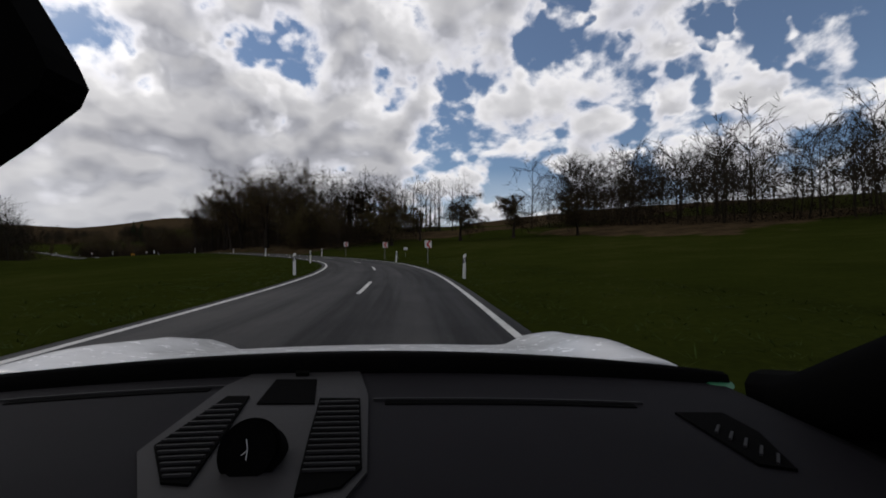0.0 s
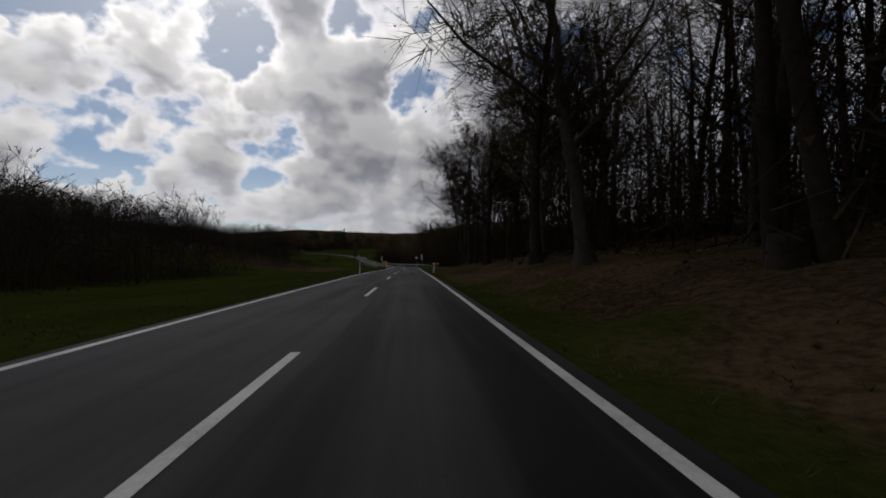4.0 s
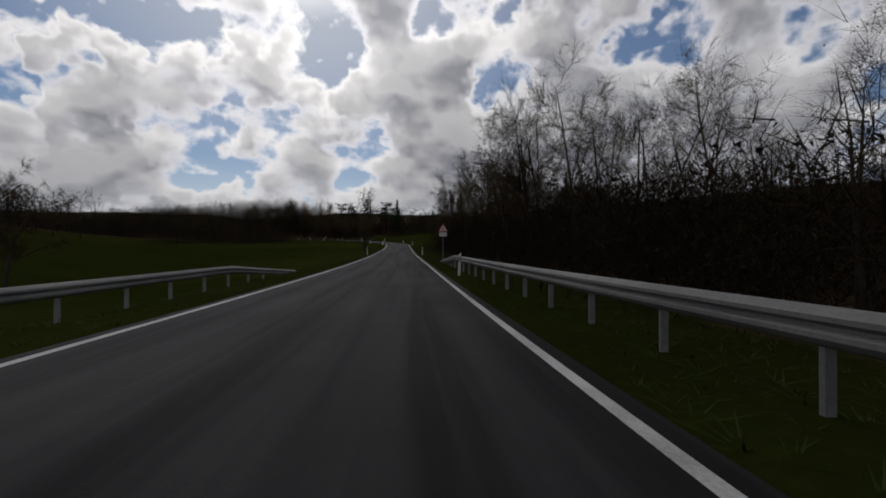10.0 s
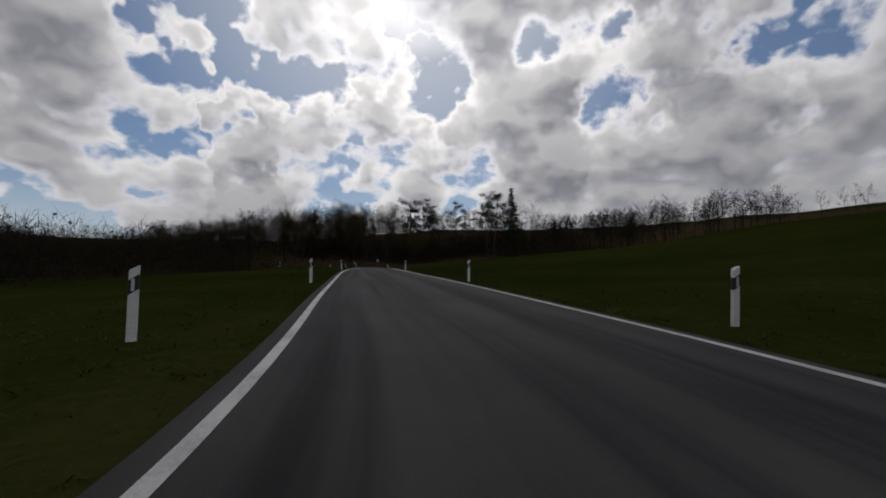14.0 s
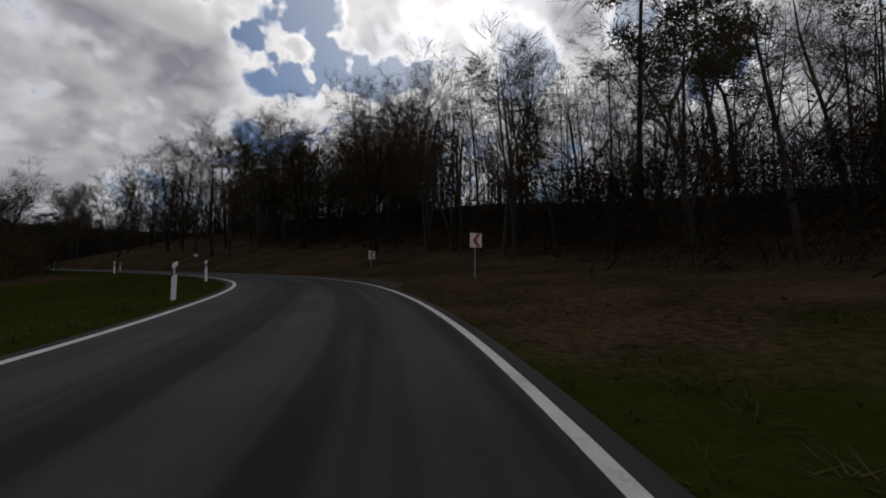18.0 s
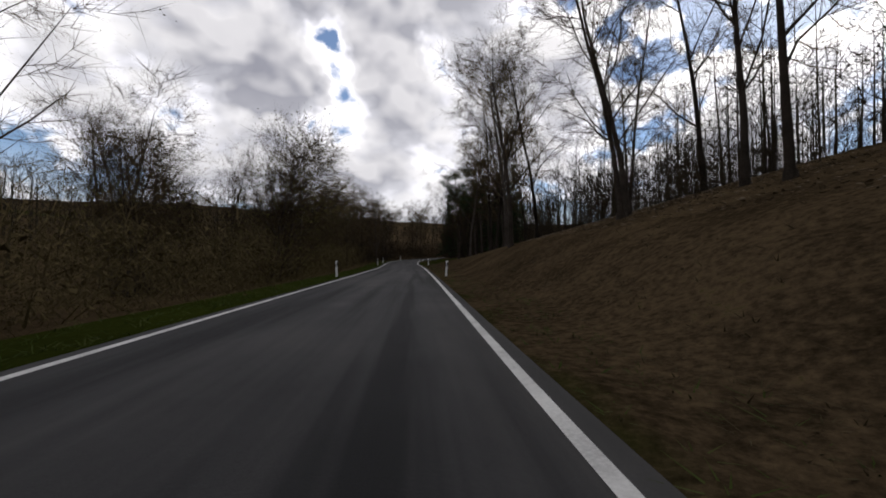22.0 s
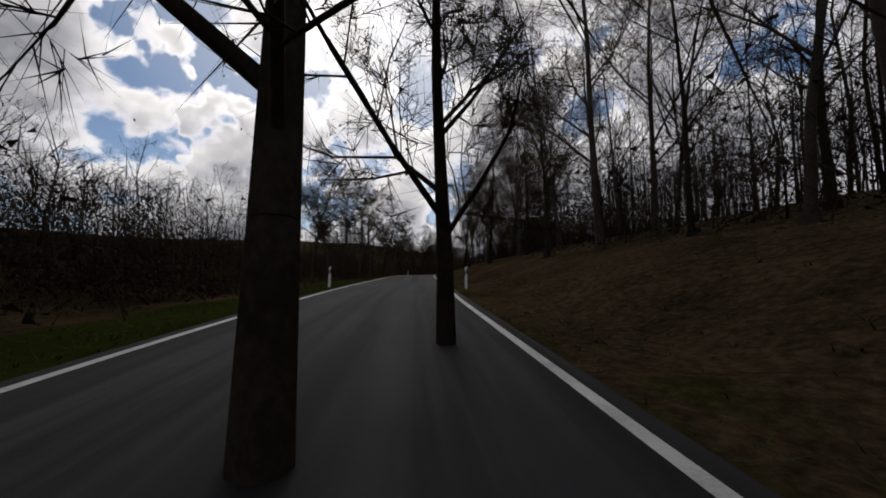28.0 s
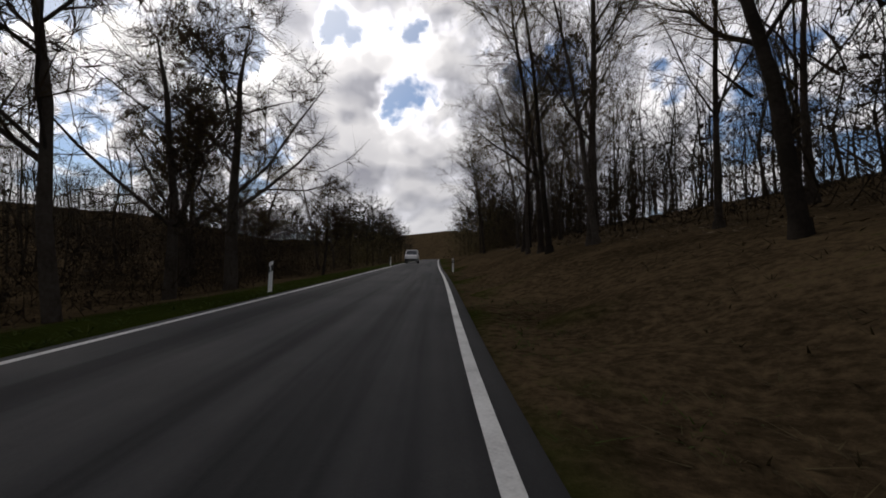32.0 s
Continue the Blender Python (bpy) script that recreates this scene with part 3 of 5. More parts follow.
def grow(wood, fine, rng, p, d, length, r, level, spec):
    """One branch: short tapered runs with side branches along it, twigs at its thin end."""
    runs = (5, 3, 2, 2)[min(level, 3)]
    sides = (8, 5, 3, 3)[min(level, 3)]
    step = length / runs
    for i in range(runs):
        q = p + d * step
        r2 = r * (0.78 if i < runs - 1 else 0.3)
        (wood if level < 2 else fine).tube(p, q, r, r2, sides)
        frac = (i + 1) / runs
        if level < spec["levels"]:
            n = spec["kids"][level]
            if frac > spec["bare"][level]:
                for _ in range(n):
                    out = Vector((rng.gauss(0, 1), rng.gauss(0, 1), rng.gauss(0, 0.35)))
                    out -= d * out.dot(d)
                    if out.length < 1e-3:
                        continue
                    nd = (d * spec["up"][level] + out.normalized() * spec["wide"][level]).normalized()
                    ln = length * spec["ratio"][level] * rng.uniform(0.65, 1.15) * (1.12 - 0.45 * frac)
                    grow(wood, fine, rng, p + d * step * rng.uniform(0.2, 1), nd, ln, r2 * rng.uniform(0.4, 0.6), level + 1, spec)
        else:
            for _ in range(spec["twigs"]):
                a = p + d * step * rng.random()
                td = bend(rng, d, 0.6)
                ln = spec["twig"] * rng.uniform(0.5, 1.2)
                b = a + td * ln + Vector((0, 0, -spec["droop"] * ln))
                fine.sliver(a, b, spec["thin"] * rng.uniform(0.7, 1.3), rng)
                if rng.random() < spec["buds"]:
                    fine.buds.append(b)
        d = bend(rng, d, spec["crook"][min(level, 3)])
        if level > 0:
            d = (d + Vector((0, 0, spec["rise"]))).normalized()
        p, r = q, r2


def tree_meshes(seed, height, spec, bud_size=0.035):
    rng = random.Random(seed)
    wood, fine = Geo(), Geo()
    fine.buds = []
    r = height * spec["girth"]
    wood.tube((0, 0, -0.6), (0, 0, 0.25), r * 1.7, r * 1.1, 8)          # root flare
    stems = spec["stems"]
    for k in range(stems):
        lean = Vector((rng.gauss(0, spec["lean"]), rng.gauss(0, spec["lean"]), 1)).normalized()
        at = Vector((0, 0, 0.1)) if stems == 1 else Vector((rng.gauss(0, 0.25), rng.gauss(0, 0.25), -0.3))
        grow(wood, fine, rng, at, lean, height * rng.uniform(0.62, 0.72), r * rng.uniform(0.75, 1) / stems**0.4, 0, spec)
    n_twig = len(fine.f)
    for b in fine.buds:
        fine.leaf(b, bud_size, rng)
    fm = np.zeros(len(fine.f), np.int32)
    fm[n_twig:] = 1
    crown = big_mesh("crown", np.array([tuple(v) for v in fine.v]), np.array(fine.f), [TWIG, BUDS], fm)
    return wood.mesh("trunk", [BARK]), crown


FOREST = dict(levels=2, kids=(3, 3), bare=(0.35, 0.15), up=(0.75, 0.6), wide=(0.75, 0.8), ratio=(0.42, 0.5), twigs=13, twig=1.15, droop=0.05,
              thin=0.013, crook=(0.05, 0.16, 0.25, 0.3), rise=0.18, girth=0.0088, stems=1, lean=0.05, buds=0.3)
SPREAD = dict(FOREST, levels=3, kids=(3, 3, 2), bare=(0.2, 0.15, 0.1), up=(0.6, 0.6, 0.6), wide=(0.85, 0.8, 0.8), ratio=(0.6, 0.48, 0.5),
              twigs=7, twig=0.8, thin=0.016, girth=0.018, rise=0.12, buds=0.15, crook=(0.10, 0.2, 0.28, 0.3), lean=0.05)
FRUIT = dict(SPREAD, kids=(4, 3, 2), ratio=(0.75, 0.5, 0.5), girth=0.03, bare=(0.2, 0.1, 0.1), droop=0.35, rise=0.0, twigs=14, twig=0.5, thin=0.012, crook=(0.12, 0.3, 0.4, 0.4), buds=0.3)
SHRUB = dict(FOREST, levels=2, kids=(2, 3), bare=(0.1, 0.1), ratio=(0.5, 0.5), stems=5, lean=0.35, girth=0.012, twigs=5, twig=0.65, thin=0.010, buds=0.5, rise=0.1)
BIRCH = dict(SPREAD, levels=3, kids=(3, 3, 2), bare=(0.2, 0.1, 0.1), ratio=(0.4, 0.5, 0.5), girth=0.011, droop=0.5, twig=1.0, up=(0.9, 0.7, 0.5), wide=(0.55, 0.7, 0.8), twigs=6)
CLUMP = dict(FOREST, stems=3, lean=0.08, girth=0.014, kids=(2, 3), twigs=6, twig=1.0, buds=0.35)

KINDS = {}
GAUGE = {}


def define(kind, seeds, height, spec, label, category="tree", bud=0.035):
    KINDS[kind] = [tree_meshes(s, height, spec, bud) for s in seeds]
    GAUGE[kind] = (label, category)


define("forest", (1, 2, 3, 4, 5), 17.0, FOREST, "tall bare woodland tree with dark trunk and brown twigs")
define("clump", (11, 12, 13), 12.0, CLUMP, "bare several-stemmed tree with brown twigs")
define("spread", (21, 22, 23), 12.0, SPREAD, "broad bare tree with forking limbs standing in grass")
define("fruit", (31, 32), 6.0, FRUIT, "gnarled old fruit tree with a dense dark crown in the meadow")
define("shrub", (41, 42, 43), 4.0, SHRUB, "bare brown shrub with thin upright stems", "shrub")
define("budding", (81, 82), 11.0, dict(CLUMP, buds=0.6, twigs=9, lean=0.14, kids=(3, 3), bare=(0.1, 0.1)), "several-stemmed tree in brownish young leaf", bud=0.055)
define("lone", (91, 93), 12.0, dict(SPREAD, kids=(4, 3, 2), up=(0.85, 0.7, 0.6), wide=(0.75, 0.75, 0.8), bare=(0.1, 0.1, 0.1), crook=(0.04, 0.14, 0.25, 0.3), rise=0.2, lean=0.01, ratio=(0.55, 0.5, 0.5)), "bare tree with an oval crown of upright limbs")
define("birch", (51,), 12.0, BIRCH, "bare birch with fine hanging twigs")


def conifer_meshes(seed, height, spruce):
    rng = random.Random(seed)
    wood, fine = Geo(), Geo()
    if spruce:
        wood.tube((0, 0, -0.5), (0, 0, height * 0.5), 0.2, 0.12, 8)
        wood.tube((0, 0, height * 0.5), (0, 0, height), 0.12, 0.02, 6)
        z = height * 0.08
        while z < height * 0.98:
            ln = (1 - z / height) * height * 0.24 + 0.15
            for _ in range(7):
                an = rng.uniform(0, 2 * math.pi)
                o = Vector((math.cos(an), math.sin(an), 0))
                l2 = ln * rng.uniform(0.7, 1.1)
                tip = Vector((0, 0, z)) + o * l2 + Vector((0, 0, -0.25 * l2))
                wood.tube((0, 0, z), tip, 0.03, 0.008, 3)
                for _ in range(int(10 + 10 * l2)):
                    u = rng.uniform(0.15, 1)
                    p = Vector((0, 0, z)).lerp(tip, u)
                    e = p + Vector((rng.gauss(0, 0.28), rng.gauss(0, 0.28), -rng.uniform(0.05, 0.45)))
                    fine.sliver(p, e, 0.13, rng)
            z += 0.42
    else:
        p, d, r = Vector((0, 0, -0.5)), Vector((0, 0, 1)), height * 0.014
        for i in range(8):
            q = p + d * (height + 0.5) / 8
            wood.tube(p, q, r, r * 0.86, 7)
            if i > 3:
                for _ in range(4):
                    an = rng.uniform(0, 2 * math.pi)
                    o = Vector((math.cos(an), math.sin(an), rng.uniform(0.05, 0.6))).normalized()
                    ln = height * rng.uniform(0.10, 0.2) * (1.2 - abs(i - 5) * 0.12)
                    a = p.lerp(q, rng.random())
                    tip = a + o * ln
                    wood.tube(a, tip, r * 0.35, 0.015, 4)
                    for _ in range(7):
                        c = a.lerp(tip, rng.uniform(0.45, 1.1)) + Vector((rng.gauss(0, 0.3), rng.gauss(0, 0.3), rng.gauss(0.15, 0.2)))
                        for _ in range(38):
                            b = c + Vector((rng.gauss(0, 0.36), rng.gauss(0, 0.36), rng.gauss(0, 0.2)))
                            fine.sliver(b, b + Vector((rng.gauss(0, 0.22), rng.gauss(0, 0.22), rng.gauss(0.08, 0.15))), 0.075, rng)
            p, r, d = q, r * 0.86, bend(rng, d, 0.06)
    return wood.mesh("trunk", [BARK]), fine.mesh("crown", [NEEDLE])


KINDS["pine"] = [conifer_meshes(61, 15, False), conifer_meshes(62, 15, False)]
GAUGE["pine"] = ("tall dark pine with clumped needles on bare trunk", "tree")
KINDS["spruce"] = [conifer_meshes(71, 14, True)]
GAUGE["spruce"] = ("dark green pointed spruce", "tree")
NAMES = {"forest": "bare_tree", "clump": "multi_stem_tree", "spread": "spreading_tree", "fruit": "fruit_tree", "shrub": "shrub", "birch": "birch_tree",
         "budding": "budding_tree", "lone": "meadow_tree", "pine": "pine_tree", "spruce": "spruce_tree"}
TALL = {}


def plant(kind, x, y, height, rng, label="", group="", z=None, wide=1.0):
    text, category = GAUGE[kind]
    trunk, crown = rng.choice(KINDS[kind])
    if crown.name not in TALL:
        co = np.empty(len(crown.vertices) * 3, np.float32)
        crown.vertices.foreach_get("co", co)
        TALL[crown.name] = float(co[2::3].max())
    k = height / TALL[crown.name]
    top = thing(NAMES[kind], label or text, category, group)
    top.matrix_basis = pose(x, y, ground_z(x, y) - 0.05 if z is None else z, rng.gauss(0, 2), rng.gauss(0, 2), rng.uniform(0, 360)) @ Matrix.Diagonal((k * wide * rng.uniform(0.88, 1.12), k * wide * rng.uniform(0.88, 1.12), k, 1))
    for name, me in (("trunk", trunk), ("crown", crown)):
        ob = new(name, me)
        ob.parent = top
    return top


def plant_road(kind, t, d, height, rng, **kw):
    x, y, _ = road_at(stn(t), d)
    return plant(kind, float(x), float(y), height, rng, **kw)


def plant_row(kinds, t0, t1, d0, d1, n, h0, h1, seed, group):
    """n trees strewn over a band beside the road."""
    rng = random.Random(seed)
    s0, s1 = stn(t0), stn(t1)
    for i in range(n):
        s = s0 + (s1 - s0) * (i + rng.uniform(0.05, 0.95)) / n
        d = d0 + (d1 - d0) * rng.random() ** 1.3
        x, y, _ = (float(c) for c in road_at(s, d))
        if np.min(np.hypot(RX - x, RY - y)) < min(abs(d0), abs(d1)) - 0.3:
            continue
        plant(rng.choice(kinds), x, y, rng.uniform(h0, h1), rng, group=group)


# ---- woods and single trees, in the order of the drive ----
lone = random.Random(9)
ORCHARD = [(2.45, 16.0, 9.0), (2.31, 27.0, 9.0), (2.75, 19.0, 7.5), (2.2, 36.0, 8.0), (2.55, 24.0, 7.0), (1.9, 40.0, 7.5)]
for t, d, h in ORCHARD:
    plant_road("fruit", t, d, h, lone, group="orchard trees", wide=1.1)
plant_row(["clump", "shrub"], 2.75, 3.5, 7.5, 14, 12, 6, 10, 102, "trees by the bend")
plant_road("clump", 3.3, 9, 12.5, lone, group="trees by the bend")
plant_road("spread", 3.62, 7.6, 15, lone, label="wide-limbed bare oak leaning towards the road", group="trees by the bend", wide=1.15)
plant_road("clump", 3.15, 12, 12, lone, group="trees by the bend")
for t, d, h in ((4.52, 7.6, 20), (4.74, 7.7, 21), (5.15, 7.4, 18), (5.6, 7.8, 18), (5.95, 8.2, 15)):
    plant_road("spread", t, d, h, lone, label="great bare oak with wide dark limbs at the wood's edge", group="roadside wood")
plant_row(["forest", "clump"], 3.4, 6.1, 7.8, 20, 46, 14, 20, 103, "roadside wood")
plant_row(["clump", "forest"], 7.95, 9.0, 9.5, 22, 28, 12, 17, 104, "trees behind the guardrail")
plant_row(["clump"], 9.0, 10.6, 9, 20, 16, 6, 9, 105, "trees behind the guardrail")
plant_road("birch", 10.3, 13, 11, lone)
plant_row(["forest", "forest", "clump"], 10.7, 12.8, 8, 20, 36, 11, 15, 106, "trees behind the guardrail")
plant_road("spread", 10.92, -22, 8.5, lone, label="small bare tree standing in the meadow")
plant_road("lone", 12.56, -5.6, 12.0, lone, label="slender bare tree standing alone on the verge", wide=0.6)
plant_road("lone", 13.93, 13.8, 14.5, lone, label="large bare tree standing alone in the meadow", wide=1.0)
for right, r, h in ((43.8, 52, 19),):
    plant("spruce", *bearing(17.0, right, r), h, lone, group="conifers at the wood's edge")
for right, r, h in ((7.9, 49, 19), (10.5, 55, 17), (13.3, 50, 19), (15.5, 54, 17), (23.9, 50, 17), (26, 54, 14), (34, 48, 15), (36.8, 46, 18.5), (39.4, 46, 18), (41.5, 50, 14)):
    plant("pine", *bearing(17.0, right, r), h, lone, group="conifers at the wood's edge")
plant_row(["clump", "forest"], 18.4, 19.4, 13, 26, 14, 12, 16, 108, "wood on the bank")
plant_row(["clump", "forest"], 19.3, 20.7, 11, 30, 22, 15, 20, 121, "wood on the bank")
plant_row(["shrub"], 20.75, 21.6, -9.5, -6.0, 9, 5, 8, 120, "bushes in young leaf")
plant_row(["forest"], 20.2, 24.0, 8, 21, 42, 15, 20, 109, "wood on the bank")
for kind, t, d, h in (("clump", 21.47, -7.0, 16), ("budding", 21.62, -8.5, 14), ("forest", 21.8, -7.2, 16), ("budding", 21.95, -7.6, 13), ("clump", 22.15, -8.0, 14), ("forest", 22.3, -9, 13)):
    plant_road(kind, t, d, h, lone, group="trees along the verge")
plant_row(["forest", "budding", "clump"], 22.7, 24.8, -16, -7.5, 22, 9, 15, 110, "trees along the verge")
plant_row(["clump", "pine", "spruce"], 23.9, 25.2, 9, 18, 20, 10, 15, 111, "trees by the bend")
plant_row(["clump", "budding"], 25.3, 27.2, 11, 20, 11, 9, 13, 122, "trees by the bend")
plant_road("spread", 25.6, -8.5, 14, lone, group="trees outside the bend", wide=0.9)
plant_row(["forest", "clump"], 24.9, 26.3, -22, -8.5, 26, 14, 19, 112, "trees outside the bend")
for right, r, h in ((-41, 22, 17), (-38.5, 25, 18), (-35, 23, 17), (-18.5, 25, 13), (-14.3, 25, 17), (-11, 27, 17), (-7, 27, 16), (5.0, 31, 15), (13, 37, 10), (15.5, 36, 11.5), (19.5, 41, 11), (22, 44, 9)):
    plant("spread", *bearing(26.0, right, r), h, lone, group="trees outside the bend", wide=0.8)
plant("lone", *bearing(24.0, -17, 27), 15, lone, label="large bare tree with a round crown beside the bend", wide=0.85)
x_, y_ = bearing(25.0, -23.9, 27)
ivied = plant("clump", x_, y_, 14, lone, label="bare tree wrapped in dark green ivy", group="trees outside the bend")
g = Geo()
for _ in range(900):
    an, z_ = lone.uniform(0, 6.283), lone.uniform(0.3, 8.5)
    r_ = (0.55 + 0.25 * math.sin(z_ * 1.7)) * lone.uniform(0.5, 1.1)
    g.leaf((r_ * math.cos(an), r_ * math.sin(an), z_), 0.16, lone)
ivy = new("ivy", g.mesh("ivy", [NEEDLE]))
ivy.parent = ivied
ivy["label"] = "dense dark green ivy"
plant_row(["clump", "forest"], 25.8, 28.2, 9, 22, 18, 11, 15, 113, "wood on the bank")
plant_row(["forest"], 28.2, 34.5, 7.5, 20, 68, 15, 20, 114, "wood on the bank")
VERGE_TREES = [(29.0, -39.9, 16, 15), (29.0, -31, 20, 16), (29.0, -25, 24, 15.5), (29.0, -19.5, 28, 15), (29.0, -16, 34, 14), (29.0, -12.4, 42, 14),
               (29.0, -9.5, 52, 14), (31.0, -34, 19, 16), (31.0, -31.4, 22, 16), (31.0, -27.3, 22, 17), (31.0, -16, 30, 14), (31.0, -12.4, 36, 13),
               (31.0, -7.2, 46, 12), (32.0, -42.6, 11.5, 17), (32.0, -33, 17, 12), (32.0, -26.7, 20, 16), (32.0, -16, 30, 8)]
for t, right, r, h in VERGE_TREES:
    x_, y_ = bearing(t, right, r)
    if np.min(np.hypot(RX - x_, RY - y_)) > 4.8:
        plant("spread", x_, y_, h, lone, label="bare roadside tree with bold dark limbs", group="trees along the verge", wide=0.85)
plant_row(["spread", "forest", "forest"], 33.0, 36.5, -16, -7, 12, 12, 16, 115, "trees along the verge")


# ---- undergrowth and far woods: joined, uncountable ----
def scatter(name, templates, X, Y, heights, rng, mats, label, category, squash=1.0):
    """Copies of some small templates joined into one mesh that follows the ground."""
    X, Y, heights = np.asarray(X), np.asarray(Y), np.asarray(heights)
    Z = terrain(X, Y)[0]
    VV, FF, at = [], [], 0
    for k, (tv, tf) in enumerate(templates):
        x, y, z, h = (a[k::len(templates), None] for a in (X, Y, Z, heights))
        n = len(x)
        an = np.array([rng.uniform(0, 6.283) for _ in range(n)])
        c, s = np.cos(an)[:, None], np.sin(an)[:, None]
        wide = h * squash * np.array([rng.uniform(0.8, 1.25) for _ in range(n)])[:, None]
        vx = (tv[:, 0] * c - tv[:, 1] * s) * wide + x
        vy = (tv[:, 0] * s + tv[:, 1] * c) * wide + y
        VV.append(np.stack((vx, vy, tv[:, 2] * h + z - 0.1), 2).reshape(-1, 3))
        FF.append((tf[None] + (np.arange(n) * len(tv))[:, None, None]).reshape(-1, 3) + at)
        at += n * len(tv)
    me = big_mesh(name, np.concatenate(VV), np.concatenate(FF), mats)
    return tagged(new(name, me), label, category, kind="stuff")


def brush_template(seed, n=105, m=95):
    """A dense unit clump of thin stems and small knots of twigs."""
    rng = random.Random(seed)
    g = Geo()

    def spot():
        z = 0.9 * rng.random() ** 1.2 - 0.05
        wide = 0.36 * math.sqrt(max(0.05, 1 - (z / 0.95) ** 2))
        return Vector((max(-1.4, min(1.4, rng.gauss(0, 1))) * wide, max(-1.4, min(1.4, rng.gauss(0, 1))) * wide, z))
    for _ in range(n):
        a = spot()
        g.sliver(a, a + Vector((rng.gauss(0, 0.10), rng.gauss(0, 0.10), rng.uniform(0.04, 0.26))), rng.uniform(0.004, 0.009), rng)
    for _ in range(m):
        g.leaf(spot(), rng.uniform(0.015, 0.029), rng)
    return np.array([tuple(v) for v in g.v]), np.array(g.f)


def far_template(seed, thin=1.0, dense=1.0, width=1.0):
    """A distant bare tree of unit height: bent stem, limbs, branches and fine twigs."""
    rng = random.Random(seed)
    g = Geo()
    lean = Vector((rng.gauss(0, 0.02), rng.gauss(0, 0.02), 0))
    knots = [Vector((0, 0, -0.05)), Vector((0, 0, 0.3)) + lean, Vector((0, 0, 0.62)) + lean * rng.uniform(-1, 2), Vector((0, 0, 0.93)) + lean * 2]
    for k, (r0, r1) in enumerate(((0.009, 0.0065), (0.0065, 0.004), (0.004, 0.001))):
        g.tube(knots[k], knots[k + 1], r0, r1, 4 if k == 0 else 3)

    def stem(z):
        i = 0 if z < 0.3 else 1 if z < 0.62 else 2
        return knots[i].lerp(knots[i + 1], (z - knots[i].z) / (knots[i + 1].z - knots[i].z))
    limbs = int(11 * dense)
    for i in range(limbs):
        z = 0.16 + 0.72 * (i + rng.random()) / limbs
        an = rng.uniform(0, 6.283)
        d = Vector((math.cos(an), math.sin(an), rng.uniform(0.5, 1.5))).normalized()
        ln = width * (0.30 - 0.20 * z) * rng.uniform(0.7, 1.25)
        p = stem(z)
        g.sliver(p, p + d * ln, 0.0055 * thin, rng)
        for _ in range(4):
            q = p + d * ln * rng.uniform(0.3, 1.0)
            e = bend(rng, d, 0.45)
            l2 = ln * rng.uniform(0.35, 0.7)
            g.sliver(q, q + e * l2, 0.0040 * thin, rng)
            for _ in range(3):
                c = q + e * l2 * rng.uniform(0.2, 1.0)
                g.sliver(c, c + bend(rng, e, 0.5) * l2 * rng.uniform(0.4, 0.9), 0.0044 * thin, rng)
    return np.array([tuple(v) for v in g.v]), np.array(g.f)


def band(t0, t1, d0, d1, n, seed):
    rng = np.random.RandomState(seed)
    s = rng.uniform(stn(t0), stn(t1), n)
    d = d0 + (d1 - d0) * rng.rand(n)
    x, y, _ = road_at(s, d)
    _, _, dd = terrain(x, y)
    keep = np.abs(dd) > min(abs(d0), abs(d1)) - 0.5
    return x[keep], y[keep]


def brush(t0, t1, d0, d1, n, h0, h1, seed, mat=None):
    x, y = band(t0, t1, d0, d1, n, seed)
    rng = random.Random(seed)
    return scatter("undergrowth", [brush_template(seed), brush_template(seed + 500)], x, y, [rng.uniform(h0, h1) for _ in x], rng, [mat or BRUSH],
                   "dense brown bushes just coming into leaf, painted lighter as if lit" if mat else "dense bare brown undergrowth at the wood's edge", "undergrowth", squash=1.1)


def woods(t0, t1, d0, d1, n, h0, h1, seed, close=False):
    x, y = band(t0, t1, d0, d1, n, seed)
    rng = random.Random(seed)
    return scatter("far_wood", [far_template(seed + k, 0.75, 1.25) if close else far_template(seed + k, 1.45, 1.6, 1.25) for k in (0, 100, 200)], x, y, [rng.uniform(h0, h1) for _ in x], rng, [FARWOOD],
                   "dark bare wood on the hillside", "wood")


brush(2.6, 3.5, 8.5, 24, 200, 2.5, 5.0, 212)
brush(3.4, 6.1, 8, 26, 420, 3.0, 6.5, 201)
brush(7.8, 12.6, 7.5, 20, 720, 3.0, 5.5, 202)
brush(11.6, 12.9, 8.5, 16, 170, 4.0, 6.5, 223)
brush(8.7, 10.9, -60, -28, 260, 2.0, 4.0, 219)
brush(10.6, 12.6, -110, -52, 240, 3.0, 6.0, 224)
brush(4.4, 7.2, -64, -31, 260, 3.5, 7.0, 221)
woods(4.4, 7.2, -115, -36, 260, 10, 15, 322)
brush(10.4, 12.8, 18, 40, 260, 3.0, 5.5, 216)
brush(18.2, 20.5, 14, 36, 340, 3.0, 6.5, 203)
brush(20.2, 24.6, 13, 36, 420, 1.5, 3.5, 204)
brush(20.45, 21.2, -26, -8, 130, 1.8, 4.2, 215, LIT_BUDDING)
brush(21.0, 24.6, -20, -7.0, 500, 2.2, 4.8, 205, LIT_BUDDING)
brush(24.4, 28.9, -17, -7.0, 560, 3.2, 5.6, 206)
brush(28.7, 34.0, -18, -7.0, 420, 2.4, 4.4, 220)
brush(23.0, 39.5, -58, -18, 460, 3.0, 5.5, 218)
brush(24.1, 27.4, 10, 18, 210, 3.0, 5.5, 222)
brush(24.2, 28.3, 9, 30, 320, 1.5, 4.0, 207)
brush(28.2, 35.0, 10.5, 28, 520, 3.0, 6.2, 208)
